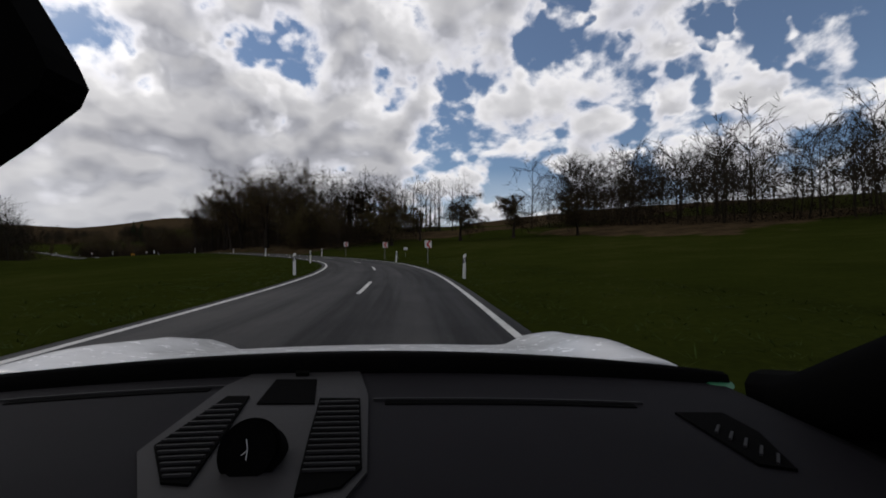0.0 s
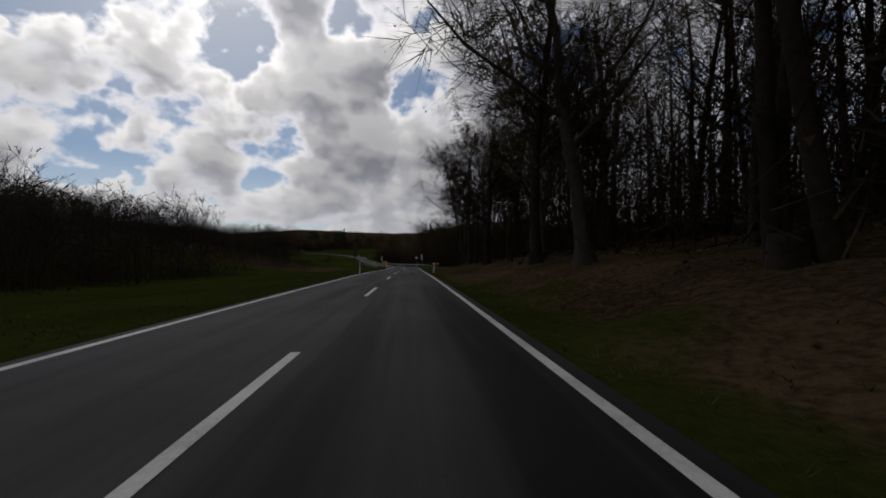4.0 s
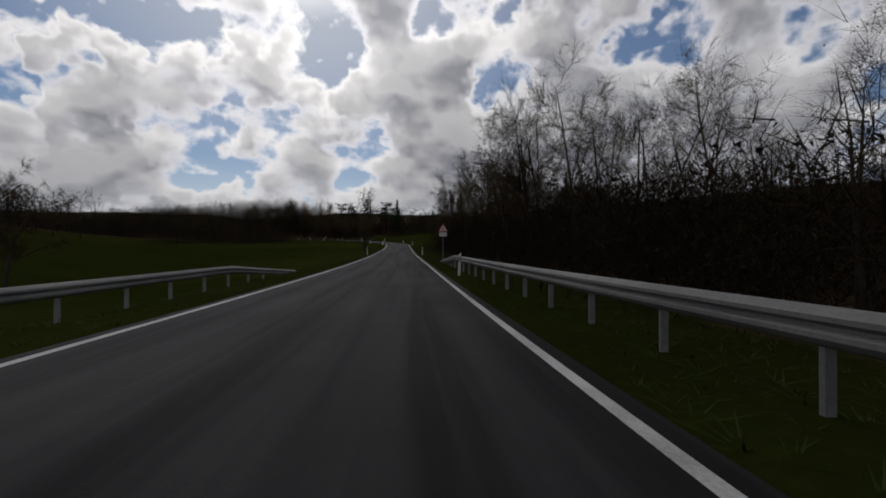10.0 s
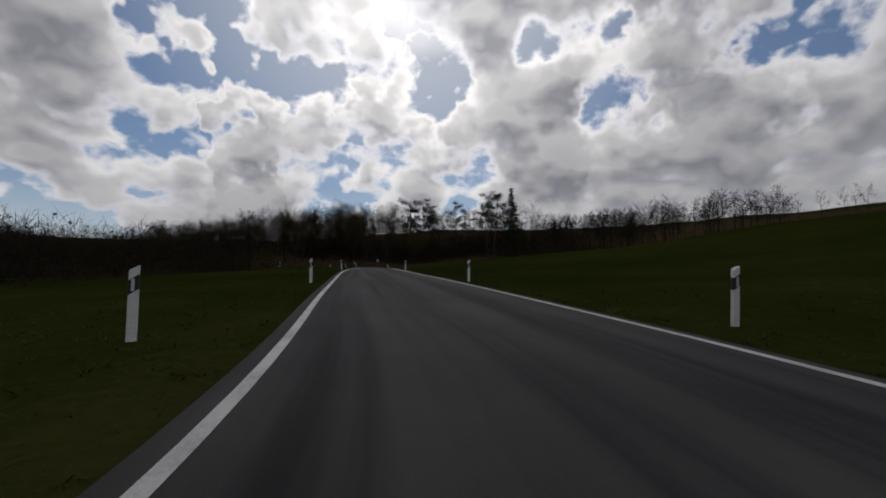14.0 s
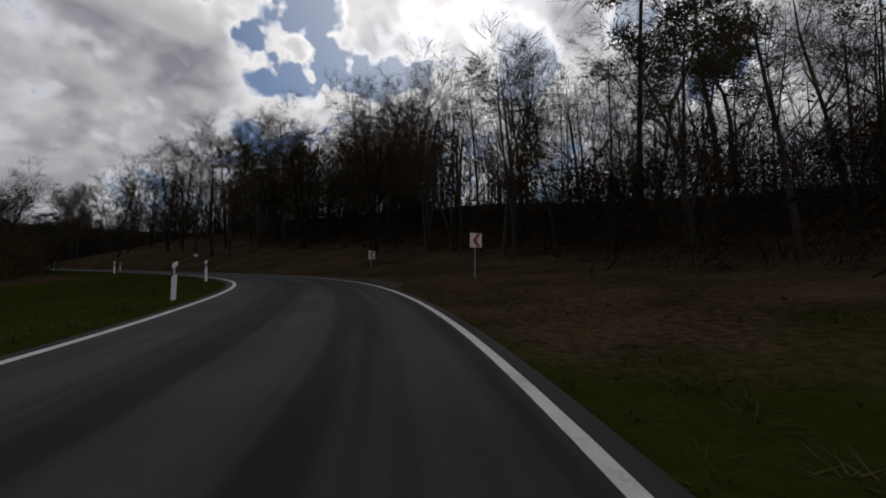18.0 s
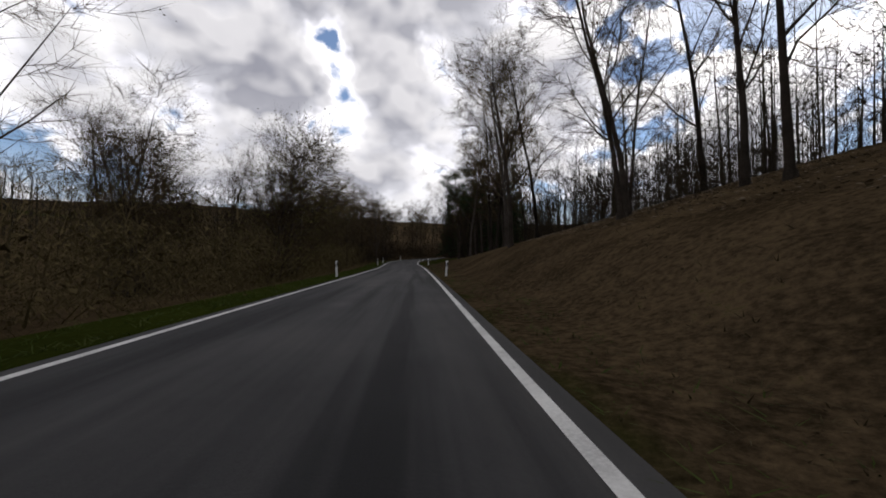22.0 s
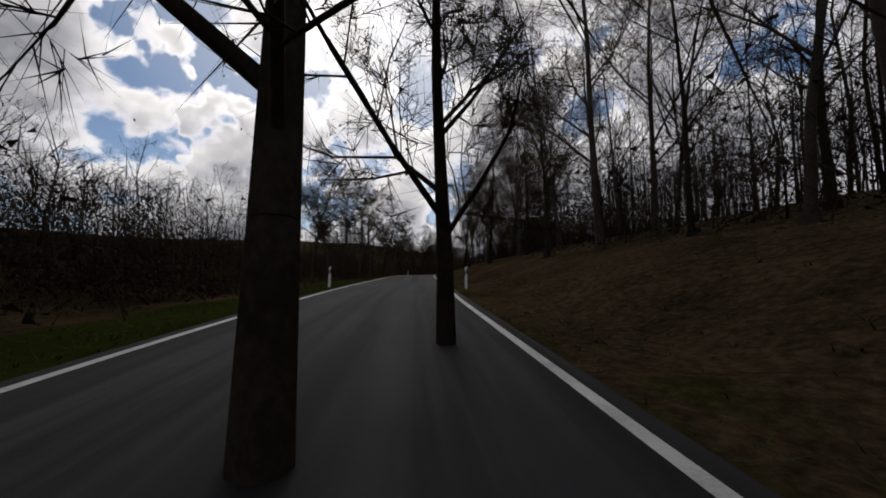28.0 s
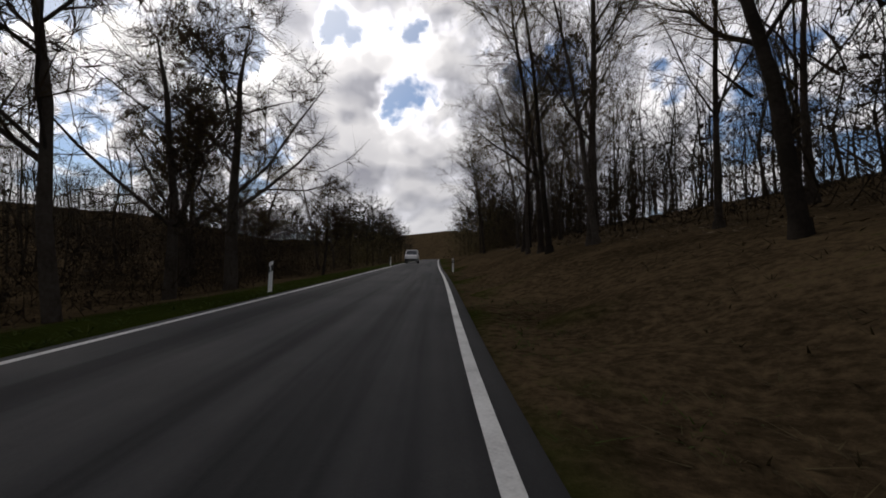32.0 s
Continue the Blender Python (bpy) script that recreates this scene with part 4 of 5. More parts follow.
woods(-4, 2.6, 56, 105, 600, 12, 17, 301)
brush(-4, 2.6, 55, 95, 720, 7, 11, 217)
woods(3.4, 6.2, 14, 60, 340, 12, 17, 302, True)
woods(6.3, 7.7, 60, 130, 150, 9, 13, 316)
woods(6.3, 13.0, -175, -72, 330, 10, 16, 303)
woods(8.6, 10.9, -75, -36, 160, 5, 8, 320)
woods(7.75, 8.8, 24, 60, 110, 5, 7.5, 310, True)
woods(8.7, 12.8, 18, 70, 440, 7, 11, 304, True)
woods(12.5, 19.0, -220, -80, 240, 10, 16, 305)
woods(16.9, 18.6, 44, 95, 150, 7, 10, 306)
woods(18.4, 20.4, 26, 60, 80, 12, 16, 321, True)
woods(20.2, 24.5, 26, 70, 320, 13, 18, 307, True)
woods(19.5, 24.5, -70, -24, 130, 7, 11, 308, True)
woods(24.5, 35.5, -62, -19, 540, 8, 12.5, 323, True)
woods(35.5, 39.9, -70, -8, 180, 8, 13, 324)
woods(23.9, 27.0, 13, 32, 90, 9, 13, 325, True)
woods(25.5, 39.9, 19, 60, 540, 13, 18, 309, True)
woods(20.5, 25.0, -75, -20, 240, 8, 12, 315, True)
brush(7.75, 8.9, 13, 34, 130, 2.5, 4.5, 210)
brush(17.2, 18.6, 33, 60, 150, 3.0, 5.0, 211)


def grove(t, right0, right1, r0, r1, n, h0, h1, seed, off=45, near=False):
    """A stand of distant trees in one direction from a spot on the drive."""
    rng = random.Random(seed)
    pts = [bearing(t, rng.uniform(right0, right1), rng.uniform(r0, r1)) for _ in range(n)]
    X, Y = np.array([p[0] for p in pts]), np.array([p[1] for p in pts])
    clear = np.abs(terrain(X, Y)[2]) > off
    X, Y = X[clear], Y[clear]
    return scatter("far_wood", [far_template(seed + k, 0.95 if near else 1.45, 1.5, 1.2) for k in (0, 100, 200)], X, Y, [rng.uniform(h0, h1) for _ in X], rng, [FARWOOD], "dark stand of distant trees on the slope", "wood")


def thicket(t, right0, right1, r0, r1, n, h0, h1, seed, off=12, mat=None):
    """Dense low growth in one direction from a spot on the drive."""
    rng = random.Random(seed)
    pts = [bearing(t, rng.uniform(right0, right1), rng.uniform(r0, r1)) for _ in range(n)]
    X, Y = np.array([p[0] for p in pts]), np.array([p[1] for p in pts])
    clear = np.abs(terrain(X, Y)[2]) > off
    X, Y = X[clear], Y[clear]
    return scatter("undergrowth", [brush_template(seed), brush_template(seed + 500)], X, Y, [rng.uniform(h0, h1) for _ in X], rng, [mat or BRUSH],
                   "brown thicket coming into leaf, painted lighter as if lit" if mat else "dark thicket filling the wood's edge", "undergrowth", squash=1.2)


thicket(17.0, -50, -8, 46, 100, 240, 5, 9, 231, 15)
thicket(14.0, -50, -6, 85, 170, 240, 6, 10, 234, 40)
thicket(14.0, -52, -11, 42, 95, 260, 3.5, 7, 237, 22)
thicket(7.0, 28, 50, 60, 95, 170, 5, 8, 235, 20)
thicket(32.0, -17, 12, 55, 110, 170, 3, 7, 236, 6.5, LIT_BUDDING)
grove(7.0, 26, 49, 62, 100, 150, 7, 10, 327, 20)
thicket(17.0, 4, 48, 47, 75, 220, 4, 8, 232, 14)
thicket(7.0, 5, 46, 46, 75, 260, 4, 7, 233, 11)
grove(32.0, -14, 9, 60, 130, 170, 8, 13, 326, 7)
thicket(13.0, 36, 54, 78, 112, 150, 5, 9, 238, 45)
grove(13.0, 36, 52, 80, 110, 90, 9, 13, 311)
grove(13.0, 20, 34, 150, 190, 16, 5, 8, 312)
grove(14.0, 6, 24, 150, 200, 40, 7, 11, 313)
grove(0.0, -52, -20, 80, 170, 260, 8, 12, 317, 30, True)
grove(17.0, -50, -8, 45, 110, 360, 10, 15, 318, 16, True)
grove(7.0, 5, 34, 48, 80, 280, 8, 12.5, 319, 11, True)
grove(36.0, -22, 22, 75, 130, 130, 10, 15, 314)
for right, r, h in ((43.5, 84, 16), (45.5, 88, 15), (47.5, 82, 14)):
    x_, y_ = bearing(13.0, right, r)
    plant("spruce", x_, y_, h, lone, group="spruces on the slope")


# ================= side road =================
def side_road():
    mid = (CROSS0 + CROSS1) / 2 + 2.0
    ds = np.concatenate((np.linspace(2.9, 14, 40), np.linspace(15, 75, 40)))
    lo, hi = [], []
    for d in ds:
        flare = 8.0 * math.exp(-(d - 2.9) / 3.5)
        for out, sgn in ((lo, -1), (hi, 1)):
            s = mid + (d - 3) * 0.12 + sgn * (3.1 + flare * (0.8 if sgn < 0 else 1.0))
            x, y, z = (float(c) for c in road_at(s, d))
            out.append((x, y, max(z + 0.006, ground_z(x, y) + 0.10)))
    V, F = [], []
    for a, b in zip(lo, hi):
        for u in np.linspace(0, 1, 7):
            V.append((a[0] + (b[0] - a[0]) * u, a[1] + (b[1] - a[1]) * u, a[2] + (b[2] - a[2]) * u))
    for i in range(len(ds) - 1):
        for j in range(6):
            k = i * 7 + j
            F.append((k, k + 1, k + 8, k + 7))
    ob = link_mesh("side_road", V, F, ASPHALT)
    tagged(ob, "grey asphalt side road joining the country road", "road", kind="structure")
    for edge, other in ((lo, hi), (hi, lo)):
        V, F = [], []
        for a, b in zip(edge[4:], other[4:]):
            w = 0.14 / math.dist(a[:2], b[:2])
            for u in (w * 1.5, w * 2.5):
                V.append((a[0] + (b[0] - a[0]) * u, a[1] + (b[1] - a[1]) * u, a[2] + (b[2] - a[2]) * u + 0.005))
        for i in range(len(V) // 2 - 1):
            F.append((2 * i, 2 * i + 1, 2 * i + 3, 2 * i + 2))
        tagged(link_mesh("road_marking", V, F, PAINT), "curved white edge line of the side road", "road marking", kind="structure")


side_road()


GRAVEL = material("gravel", [(0.03, 0.026, 0.022), (0.06, 0.052, 0.043), (0.10, 0.088, 0.072)], 1.0, 30, 0.95, 0.8, depth=0.03, spec=0.05)
lay_by = lambda s: hw(s) + 0.25 + 3.6 * np.clip((s - stn(18.75)) / 8, 0, 1) * np.clip((stn(19.95) - s) / 8, 0, 1)
strip("lay_by", stn(18.75), stn(19.95), [(lambda s: hw(s) + 0.2, 0.004), (lambda s: (hw(s) + lay_by(s)) / 2, 0.0), (lay_by, -0.01)], [GRAVEL], "brown gravel lay-by beside the asphalt", "lay-by")


# ================= delineator posts =================
def post_proto():
    top = thing("delineator_post", "white plastic roadside delineator post with black band", "delineator", "delineator posts")
    w, d, h = 0.12, 0.10, 1.0
    lean = 0.035
    # shaft: rounded triangular section, the head cut at a slant
    def shaft(z0, z1, z0b, z1b, grow_=0.0):
        ring = [(-w / 2 - grow_, -d / 2 - grow_), (w / 2 + grow_, -d / 2 - grow_), (w / 2 + grow_, 0.0), (w / 4, d / 2 + grow_), (-w / 4, d / 2 + grow_), (-w / 2 - grow_, 0.0)]
        bm = bmesh.new()
        lo = [bm.verts.new((x, y, z0 + (z0b - z0) * (x / w + 0.5))) for x, y in ring]
        hi = [bm.verts.new((x, y, z1 + (z1b - z1) * (x / w + 0.5))) for x, y in ring]
        bm.faces.new(lo[::-1])
        bm.faces.new(hi)
        for i in range(6):
            j = (i + 1) % 6
            bm.faces.new((lo[i], lo[j], hi[j], hi[i]))
        bmesh.ops.bevel(bm, geom=[e for e in bm.edges], offset=0.006, segments=1, affect="EDGES")
        return bm
    part("shaft", shaft(-0.35, h - lean, -0.35, h + lean), WHITEP, top)
    part("band", shaft(0.62, 0.83, 0.70, 0.91, 0.004), BLACKP, top, "slanted black band")
    part("reflector", bm_box((0.04, 0.012, 0.17), (0.0, -d / 2 - 0.008, 0.765), 0.003), REFLECT, top, "upright white reflector")
    return top


POST = post_proto()
first = True
post_rng = random.Random(77)
POSTS = [(-1.2, 1), (-1.2, -1), (0.66, 1), (0.78, -1), (1.47, 1), (1.45, -1), (2.40, 1), (2.40, -1), (3.95, 1), (3.9, -1), (5.5, 1), (5.5, -1), (7.15, -1),
         (10.66, 1), (8.78, -1), (11.9, 1), (11.9, -1), (13.75, -1), (13.75, 1), (14.24, 1), (14.26, -1), (14.74, 1), (14.72, -1), (15.8, 1), (15.8, -1),
         (17.68, 1), (17.55, -1), (18.64, -1), (19.25, -1), (20.29, -1), (21.33, 1), (21.285, -1), (22.9, 1), (22.88, -1), (24.2, 1), (24.21, -1), (24.8, -1),
         (25.8, -1), (27.0, -1), (28.82, 1), (28.88, -1), (30.55, 1), (31.45, -1), (31.62, 1), (32.6, -1), (33.3, 1), (34.2, -1)]
SET_BACK = {(14.26, -1): 2.1, (14.24, 1): 1.75, (24.2, 1): 1.4, (20.29, -1): 1.35, (21.33, 1): 1.25}
for t, side in POSTS:
    s = stn(t)
    x, y, z = lay(s, side * (float(hw(s)) + SET_BACK.get((t, side), 0.9)))
    turn = road_turn(s)
    m = pose(x, y, z, post_rng.gauss(0, 1.5), post_rng.gauss(0, 1.5), turn)
    if first:
        POST.matrix_basis, first = m, False
    else:
        copy_thing(POST, m)
for right, r in ((35.3, 26), (44.8, 20.5)):      # beside the side road
    x, y = bearing(7.0, right, r)
    copy_thing(POST, pose(x, y, ground_z(x, y), 0, 1, road_turn(stn(7.3)) - 80))
for t in (8.25, 8.83, 9.6):      # posts clamped behind the guardrail
    s = stn(t)
    x, y, z = lay(s, 4.85)
    copy_thing(POST, pose(x, y, z + 0.15, 0, 1, road_turn(s)))


# ================= signs =================
def pole(parent, height, r=0.03, at=(0, 0.05)):
    return part("pole", bm_rod(r, r, -0.5, height, at, 12), STEEL, parent, "galvanised steel pole")


def chevron(t, d, zc=1.6, size=0.6, turn=0):
    top = thing("chevron_sign", "white square curve sign with a bold red arrow", "road sign", "curve chevrons")
    h = size / 2
    panel = part("panel", bm_box((size, 0.025, size), (0, 0, zc), 0.008), WHITEP, top)
    a = h * 0.95
    part("arrow", bm_prism([(-a * 0.62, zc), (a * 0.18, zc + a), (a * 0.85, zc + a), (a * 0.05, zc), (a * 0.85, zc - a), (a * 0.18, zc - a)], -0.017, -0.011), REDP, top, "red chevron")
    part("back_rail", bm_box((size * 0.8, 0.03, 0.04), (0, 0.028, zc), 0.004), STEEL, top)
    pole(top, zc + h * 0.6, 0.03, (0, 0.07))
    s = stn(t)
    x, y, z = lay(s, d)
    top.matrix_basis = pose(x, y, z, 0, 0, road_turn(s) + turn)
    return top


chevron(1.29, 5.2, 1.55, turn=8)
chevron(1.76, 5.2, 1.55, turn=10)
chevron(2.22, 5.2, 1.6, turn=6)
chevron(18.80, 6.6, 1.6, turn=12)
chevron(19.40, 7.2, 0.85, turn=12)


def text_part(words, size, parent, at, mat, name="lettering"):
    cu = bpy.data.curves.new(name, "FONT")
    cu.body, cu.size, cu.align_x, cu.align_y, cu.extrude = words, size, "CENTER", "CENTER", 0.001
    tmp = bpy.data.objects.new(name, cu)
    scene.collection.objects.link(tmp)
    me = bpy.data.meshes.new_from_object(tmp.evaluated_get(bpy.context.evaluated_depsgraph_get()))
    bpy.data.objects.remove(tmp)
    me.transform(Matrix.Translation(at) @ Matrix.Rotation(radians(90), 4, "X"))
    me.materials.clear()
    me.materials.append(mat)
    ob = new(name, me)
    ob.parent = parent
    return ob


def bend_sign(t, d):
    top = thing("warning_sign", "red-edged triangular double bend warning sign with distance plate", "road sign")
    zb, a = 2.55, 0.9
    hgt = a * 0.866

    def tri(k, drop=0.0):
        c = zb + hgt / 3
        return [(x * k, c + (z - c) * k) for x, z in ((-a / 2, zb), (a / 2, zb), (0, zb + hgt))]
    part("panel", bm_prism(tri(1.0), -0.012, 0.012), REDP, top, "red triangle")
    part("field", bm_prism(tri(0.66), -0.016, -0.011), WHITEP, top, "white field")
    c = zb + 0.12
    bm = bm_box((0.06, 0.004, 0.13), (0.06, -0.019, c + 0.02))
    bm_box((0.15, 0.004, 0.055), (0.0, -0.019, c + 0.095), 0, Matrix.Rotation(radians(20), 4, "Y"), bm)
    bm_box((0.06, 0.004, 0.16), (-0.055, -0.019, c + 0.18), 0, None, bm)
    part("symbol", bm, BLACKP, top, "black double bend symbol")
    plate = part("distance_plate", bm_box((0.6, 0.02, 0.33), (0, 0, zb - 0.2), 0.006), WHITEP, top)
    for sign_, at_ in (("2", -0.11), ("k", 0.02), ("m", 0.12)):
        text_part(sign_, 0.17, plate, (at_, -0.0125, zb - 0.2), BLACKP, "letter")
    for sx_ in (-0.23, 0.23):
        bm = bm_box((0.02, 0.003, 0.2), (sx_, -0.0125, zb - 0.21))
        bm = bm_prism([(sx_ - 0.04, zb - 0.12), (sx_ + 0.04, zb - 0.12), (sx_, zb - 0.065)], -0.014, -0.011, bm)
        part("arrow", bm, BLACKP, plate)
    pole(top, zb + 0.3, 0.035)
    s = stn(t)
    x, y, z = lay(s, d)
    top.matrix_basis = pose(x, y, z, 0, 0, road_turn(s))


bend_sign(11.21, 4.4)


def priority_sign(t, d):
    top = thing("priority_sign", "yellow and white diamond priority road sign on a pole", "road sign")
    zc, r = 2.85, 0.43
    for k, y0, m, nm in ((1.0, -0.008, WHITEP, "panel"), (0.58, -0.014, YELLOWP, "field")):
        part(nm, bm_prism([(-r * k, zc), (0, zc - r * k), (r * k, zc), (0, zc + r * k)], y0 - 0.004, 0.008 if k == 1 else y0 + 0.004), m, top, "orange-yellow middle" if k < 1 else "")
    part("edge", bm_prism([(-r * 1.03, zc), (0, zc - r * 1.03), (r * 1.03, zc), (0, zc + r * 1.03)], -0.006, 0.006), BLACKP, top, "thin black edge")
    pole(top, zc - 0.1, 0.03, (0, 0.045))
    s = stn(t)
    x, y, z = lay(s, d)
    top.matrix_basis = pose(x, y, z, 0, 3, road_turn(s))


priority_sign(8.36, 4.65)


def bus_stop(t, d, turn, label):
    """Tall narrow board with round ends, three fields, on one post."""
    top = thing("stop_board", label, "stop sign")
    w, z0, z1 = 0.44, 2.0, 3.6
    pts = []
    for cz, a0 in ((z1 - w / 2, 0), (z0 + w / 2, 180)):
        for k in range(13):
            an = radians(a0 + 15 * k)
            pts.append((math.cos(an) * w / 2, cz + math.sin(an) * w / 2))
    part("frame", bm_prism(pts, -0.03, 0.03), BLACKP, top, "dark rounded frame")
    cz = (z0 + z1) / 2
    inner = [(x * 0.86, cz + (z - cz) * 0.965) for x, z in pts]
    for y0, y1 in ((-0.036, -0.028), (0.028, 0.036)):
        face = part("face", bm_prism(inner, y0, y1), WHITEP, top)
        yy = y0 - 0.002 if y0 < 0 else y1 + 0.002
        for zz in (z0 + 0.42, z1 - 0.52):
            part("divider", bm_box((w * 0.84, 0.006, 0.03), (0, yy, zz)), BLACKP, face)
        part("emblem", bm_box((0.17, 0.006, 0.17), (0, yy, z1 - 0.27), 0.002), NEEDLE, face, "green square emblem")
        part("writing_bar", bm_box((0.24, 0.005, 0.035), (0, yy, z0 + 1.0)), GREYP, face)
        part("writing_bar", bm_box((0.18, 0.005, 0.03), (0, yy, z0 + 0.9)), GREYP, face)
    pole(top, z1 - 0.1, 0.035, (w / 2 + 0.01, 0))
    s = stn(t)
    x, y, z = lay(s, d)
    top.matrix_basis = pose(x, y, z, 0, 0, road_turn(s) + turn)


bus_stop(7.98, 5.2, 0, "tall narrow white bus stop board beside the road")
bus_stop(8.80, -4.9, 35, "tall narrow bus stop board with dark frame on the verge")


def arrow_board(t, d, z0, w, h, turn, label, rows_=1, pointed=True):
    top = thing("direction_sign", label, "direction sign")
    for k in range(rows_):
        zc = z0 + h / 2 + k * (h + 0.06)
        if pointed:
            pts = [(-w / 2, zc - h / 2), (w / 2 - h / 2, zc - h / 2), (w / 2, zc), (w / 2 - h / 2, zc + h / 2), (-w / 2, zc + h / 2)]
        else:
            pts = [(-w / 2, zc - h / 2), (w / 2, zc - h / 2), (w / 2, zc + h / 2), (-w / 2, zc + h / 2)]
        board = part("board", bm_prism(pts, -0.015, 0.015), YELLOWP, top)
        part("writing_bar", bm_box((w * 0.5, 0.004, h * 0.28), (-w * 0.08, -0.018, zc)), BLACKP, board)
        part("edge", bm_prism([(x * 1.015, zc + (z - zc) * 1.04) for x, z in pts], -0.010, 0.010), BLACKP, board, "thin black edge")
    for sx_ in (-w * 0.33, w * 0.33):
        part("leg", bm_rod(0.035, 0.035, -0.5, z0 + rows_ * h, (sx_, 0.06), 12), STEEL, top, "steel tube leg")
    s = stn(t)
    x, y, z = lay(s, d)
    top.matrix_basis = pose(x, y, z, 0, 0, road_turn(s) + turn)


arrow_board(7.77, 8.2, 0.85, 1.8, 0.42, -12, "yellow arrow-shaped direction sign on two legs", 1)
arrow_board(7.34, -4.6, 0.7, 1.05, 0.38, 4, "two stacked yellow direction boards on steel legs", 2, False)


def small_plate(t, d, zc, turn=0, w=0.45, h=0.3):
    top = thing("small_sign", "small white marker plate on a thin post in grass", "sign")
    part("plate", bm_box((w, 0.02, h), (0, 0, zc), 0.005), WHITEP, top)
    part("writing_bar", bm_box((w * 0.6, 0.006, 0.05), (0, -0.012, zc)), GREYP, top)
    pole(top, zc, 0.02, (0, 0.03))
    s = stn(t)
    x, y, z = lay(s, d)
    top.matrix_basis = pose(x, y, z, 0, 0, road_turn(s) + turn)


def yield_back():
    top = thing("yield_sign", "grey back of a triangular yield sign on a pole", "road sign")
    part("panel", bm_prism([(0, 1.75), (0.45, 2.53), (-0.45, 2.53)], -0.012, 0.012), GREYP, top, "plain grey sheet back")
    part("face", bm_prism([(0, 1.79), (0.41, 2.51), (-0.41, 2.51)], 0.013, 0.017), REDP, top)
    pole(top, 2.45, 0.035, (0, -0.05))
    x, y = bearing(11.0, 37.7, 30)
    top.matrix_basis = pose(x, y, ground_z(x, y), 0, 0, road_turn(stn(11.0)))


yield_back()
small_plate(1.75, 7.5, 0.9)
small_plate(20.75, 7.0, 0.6)


# ================= guardrails =================
RAIL = [(0.00, 0.31), (0.035, 0.29), (0.08, 0.24), (0.08, 0.20), (0.02, 0.165), (0.02, 0.145), (0.08, 0.11), (0.08, 0.07), (0.035, 0.02), (0.00, 0.0)]


def guardrail(t0, t1, d, top_z, side, label, flare=0.0):
    rail = thing("guardrail", label, "guardrail")
    s0, s1 = stn(t0), stn(t1)
    n = max(1, int((s1 - s0) / 4.0))
    tops = top_z if callable(top_z) else (lambda s: top_z)
    L = (s1 - s0) / n

    def spot(s):
        e = max(0.0, 1 - (s - s0) / 9.0) ** 2 * flare
        x, y, z = (float(c) for c in road_at(s, d + e * side))
        return x, y, z
    for i in range(n):
        V, F = [], []
        for k in range(6):
            s = s0 + i * L + L * k / 5 * (1.0 if i == n - 1 else 1.03)
            low = 0.35 * max(0, 1 - (s - s0) / 5) + 0.72 * max(0, 1 - (s1 - s) / 10)
            x, y, z = spot(s)
            tx, ty = float(np.interp(s, S, TX)), float(np.interp(s, S, TY))
            for inner in (0, 0.004):
                for out, hgt in RAIL:
                    o = -(out - inner) * side
                    V.append((x + ty * o, y - tx * o, z + tops(s) - low - 0.31 + hgt))
        m = len(RAIL)
        for k in range(5):
            for j in range(m - 1):
                for q_ in (0, m):
                    a, b = k * 2 * m + q_ + j, (k + 1) * 2 * m + q_ + j
                    F.append((a, a + 1, b + 1, b) if q_ == 0 else (a, b, b + 1, a + 1))
        link_mesh("beam", V, F, STEEL, rail, smooth=False)
        for s in (s0 + i * L + 0.4, s0 + i * L + 2.4):
            low = 0.35 * max(0, 1 - (s - s0) / 5) + 0.72 * max(0, 1 - (s1 - s) / 10)
            x, y, z = spot(s)
            tx, ty = float(np.interp(s, S, TX)), float(np.interp(s, S, TY))
            tz = tops(s) - low
            bm = bm_box((0.05, 0.1, tz + 1.35), (0, 0, (tz - 1.35) / 2 - 0.03), 0.006)
            ob = part("post", bm, STEEL, rail)
            ob.matrix_basis = pose(x + ty * 0.05 * side, y - tx * 0.05 * side, z, 0, 0, road_turn(s) + 90)
    return rail


guardrail(7.80, 11.26, 4.35, 0.75, 1, "long galvanised steel guardrail on posts beside the road", 4.0)
guardrail(8.95, 10.95, -5.8, lambda s: float(np.interp(s, [stn(9.2), stn(10.2)], [0.0, 0.5])), -1, "low galvanised steel guardrail on the far verge", 0.5)


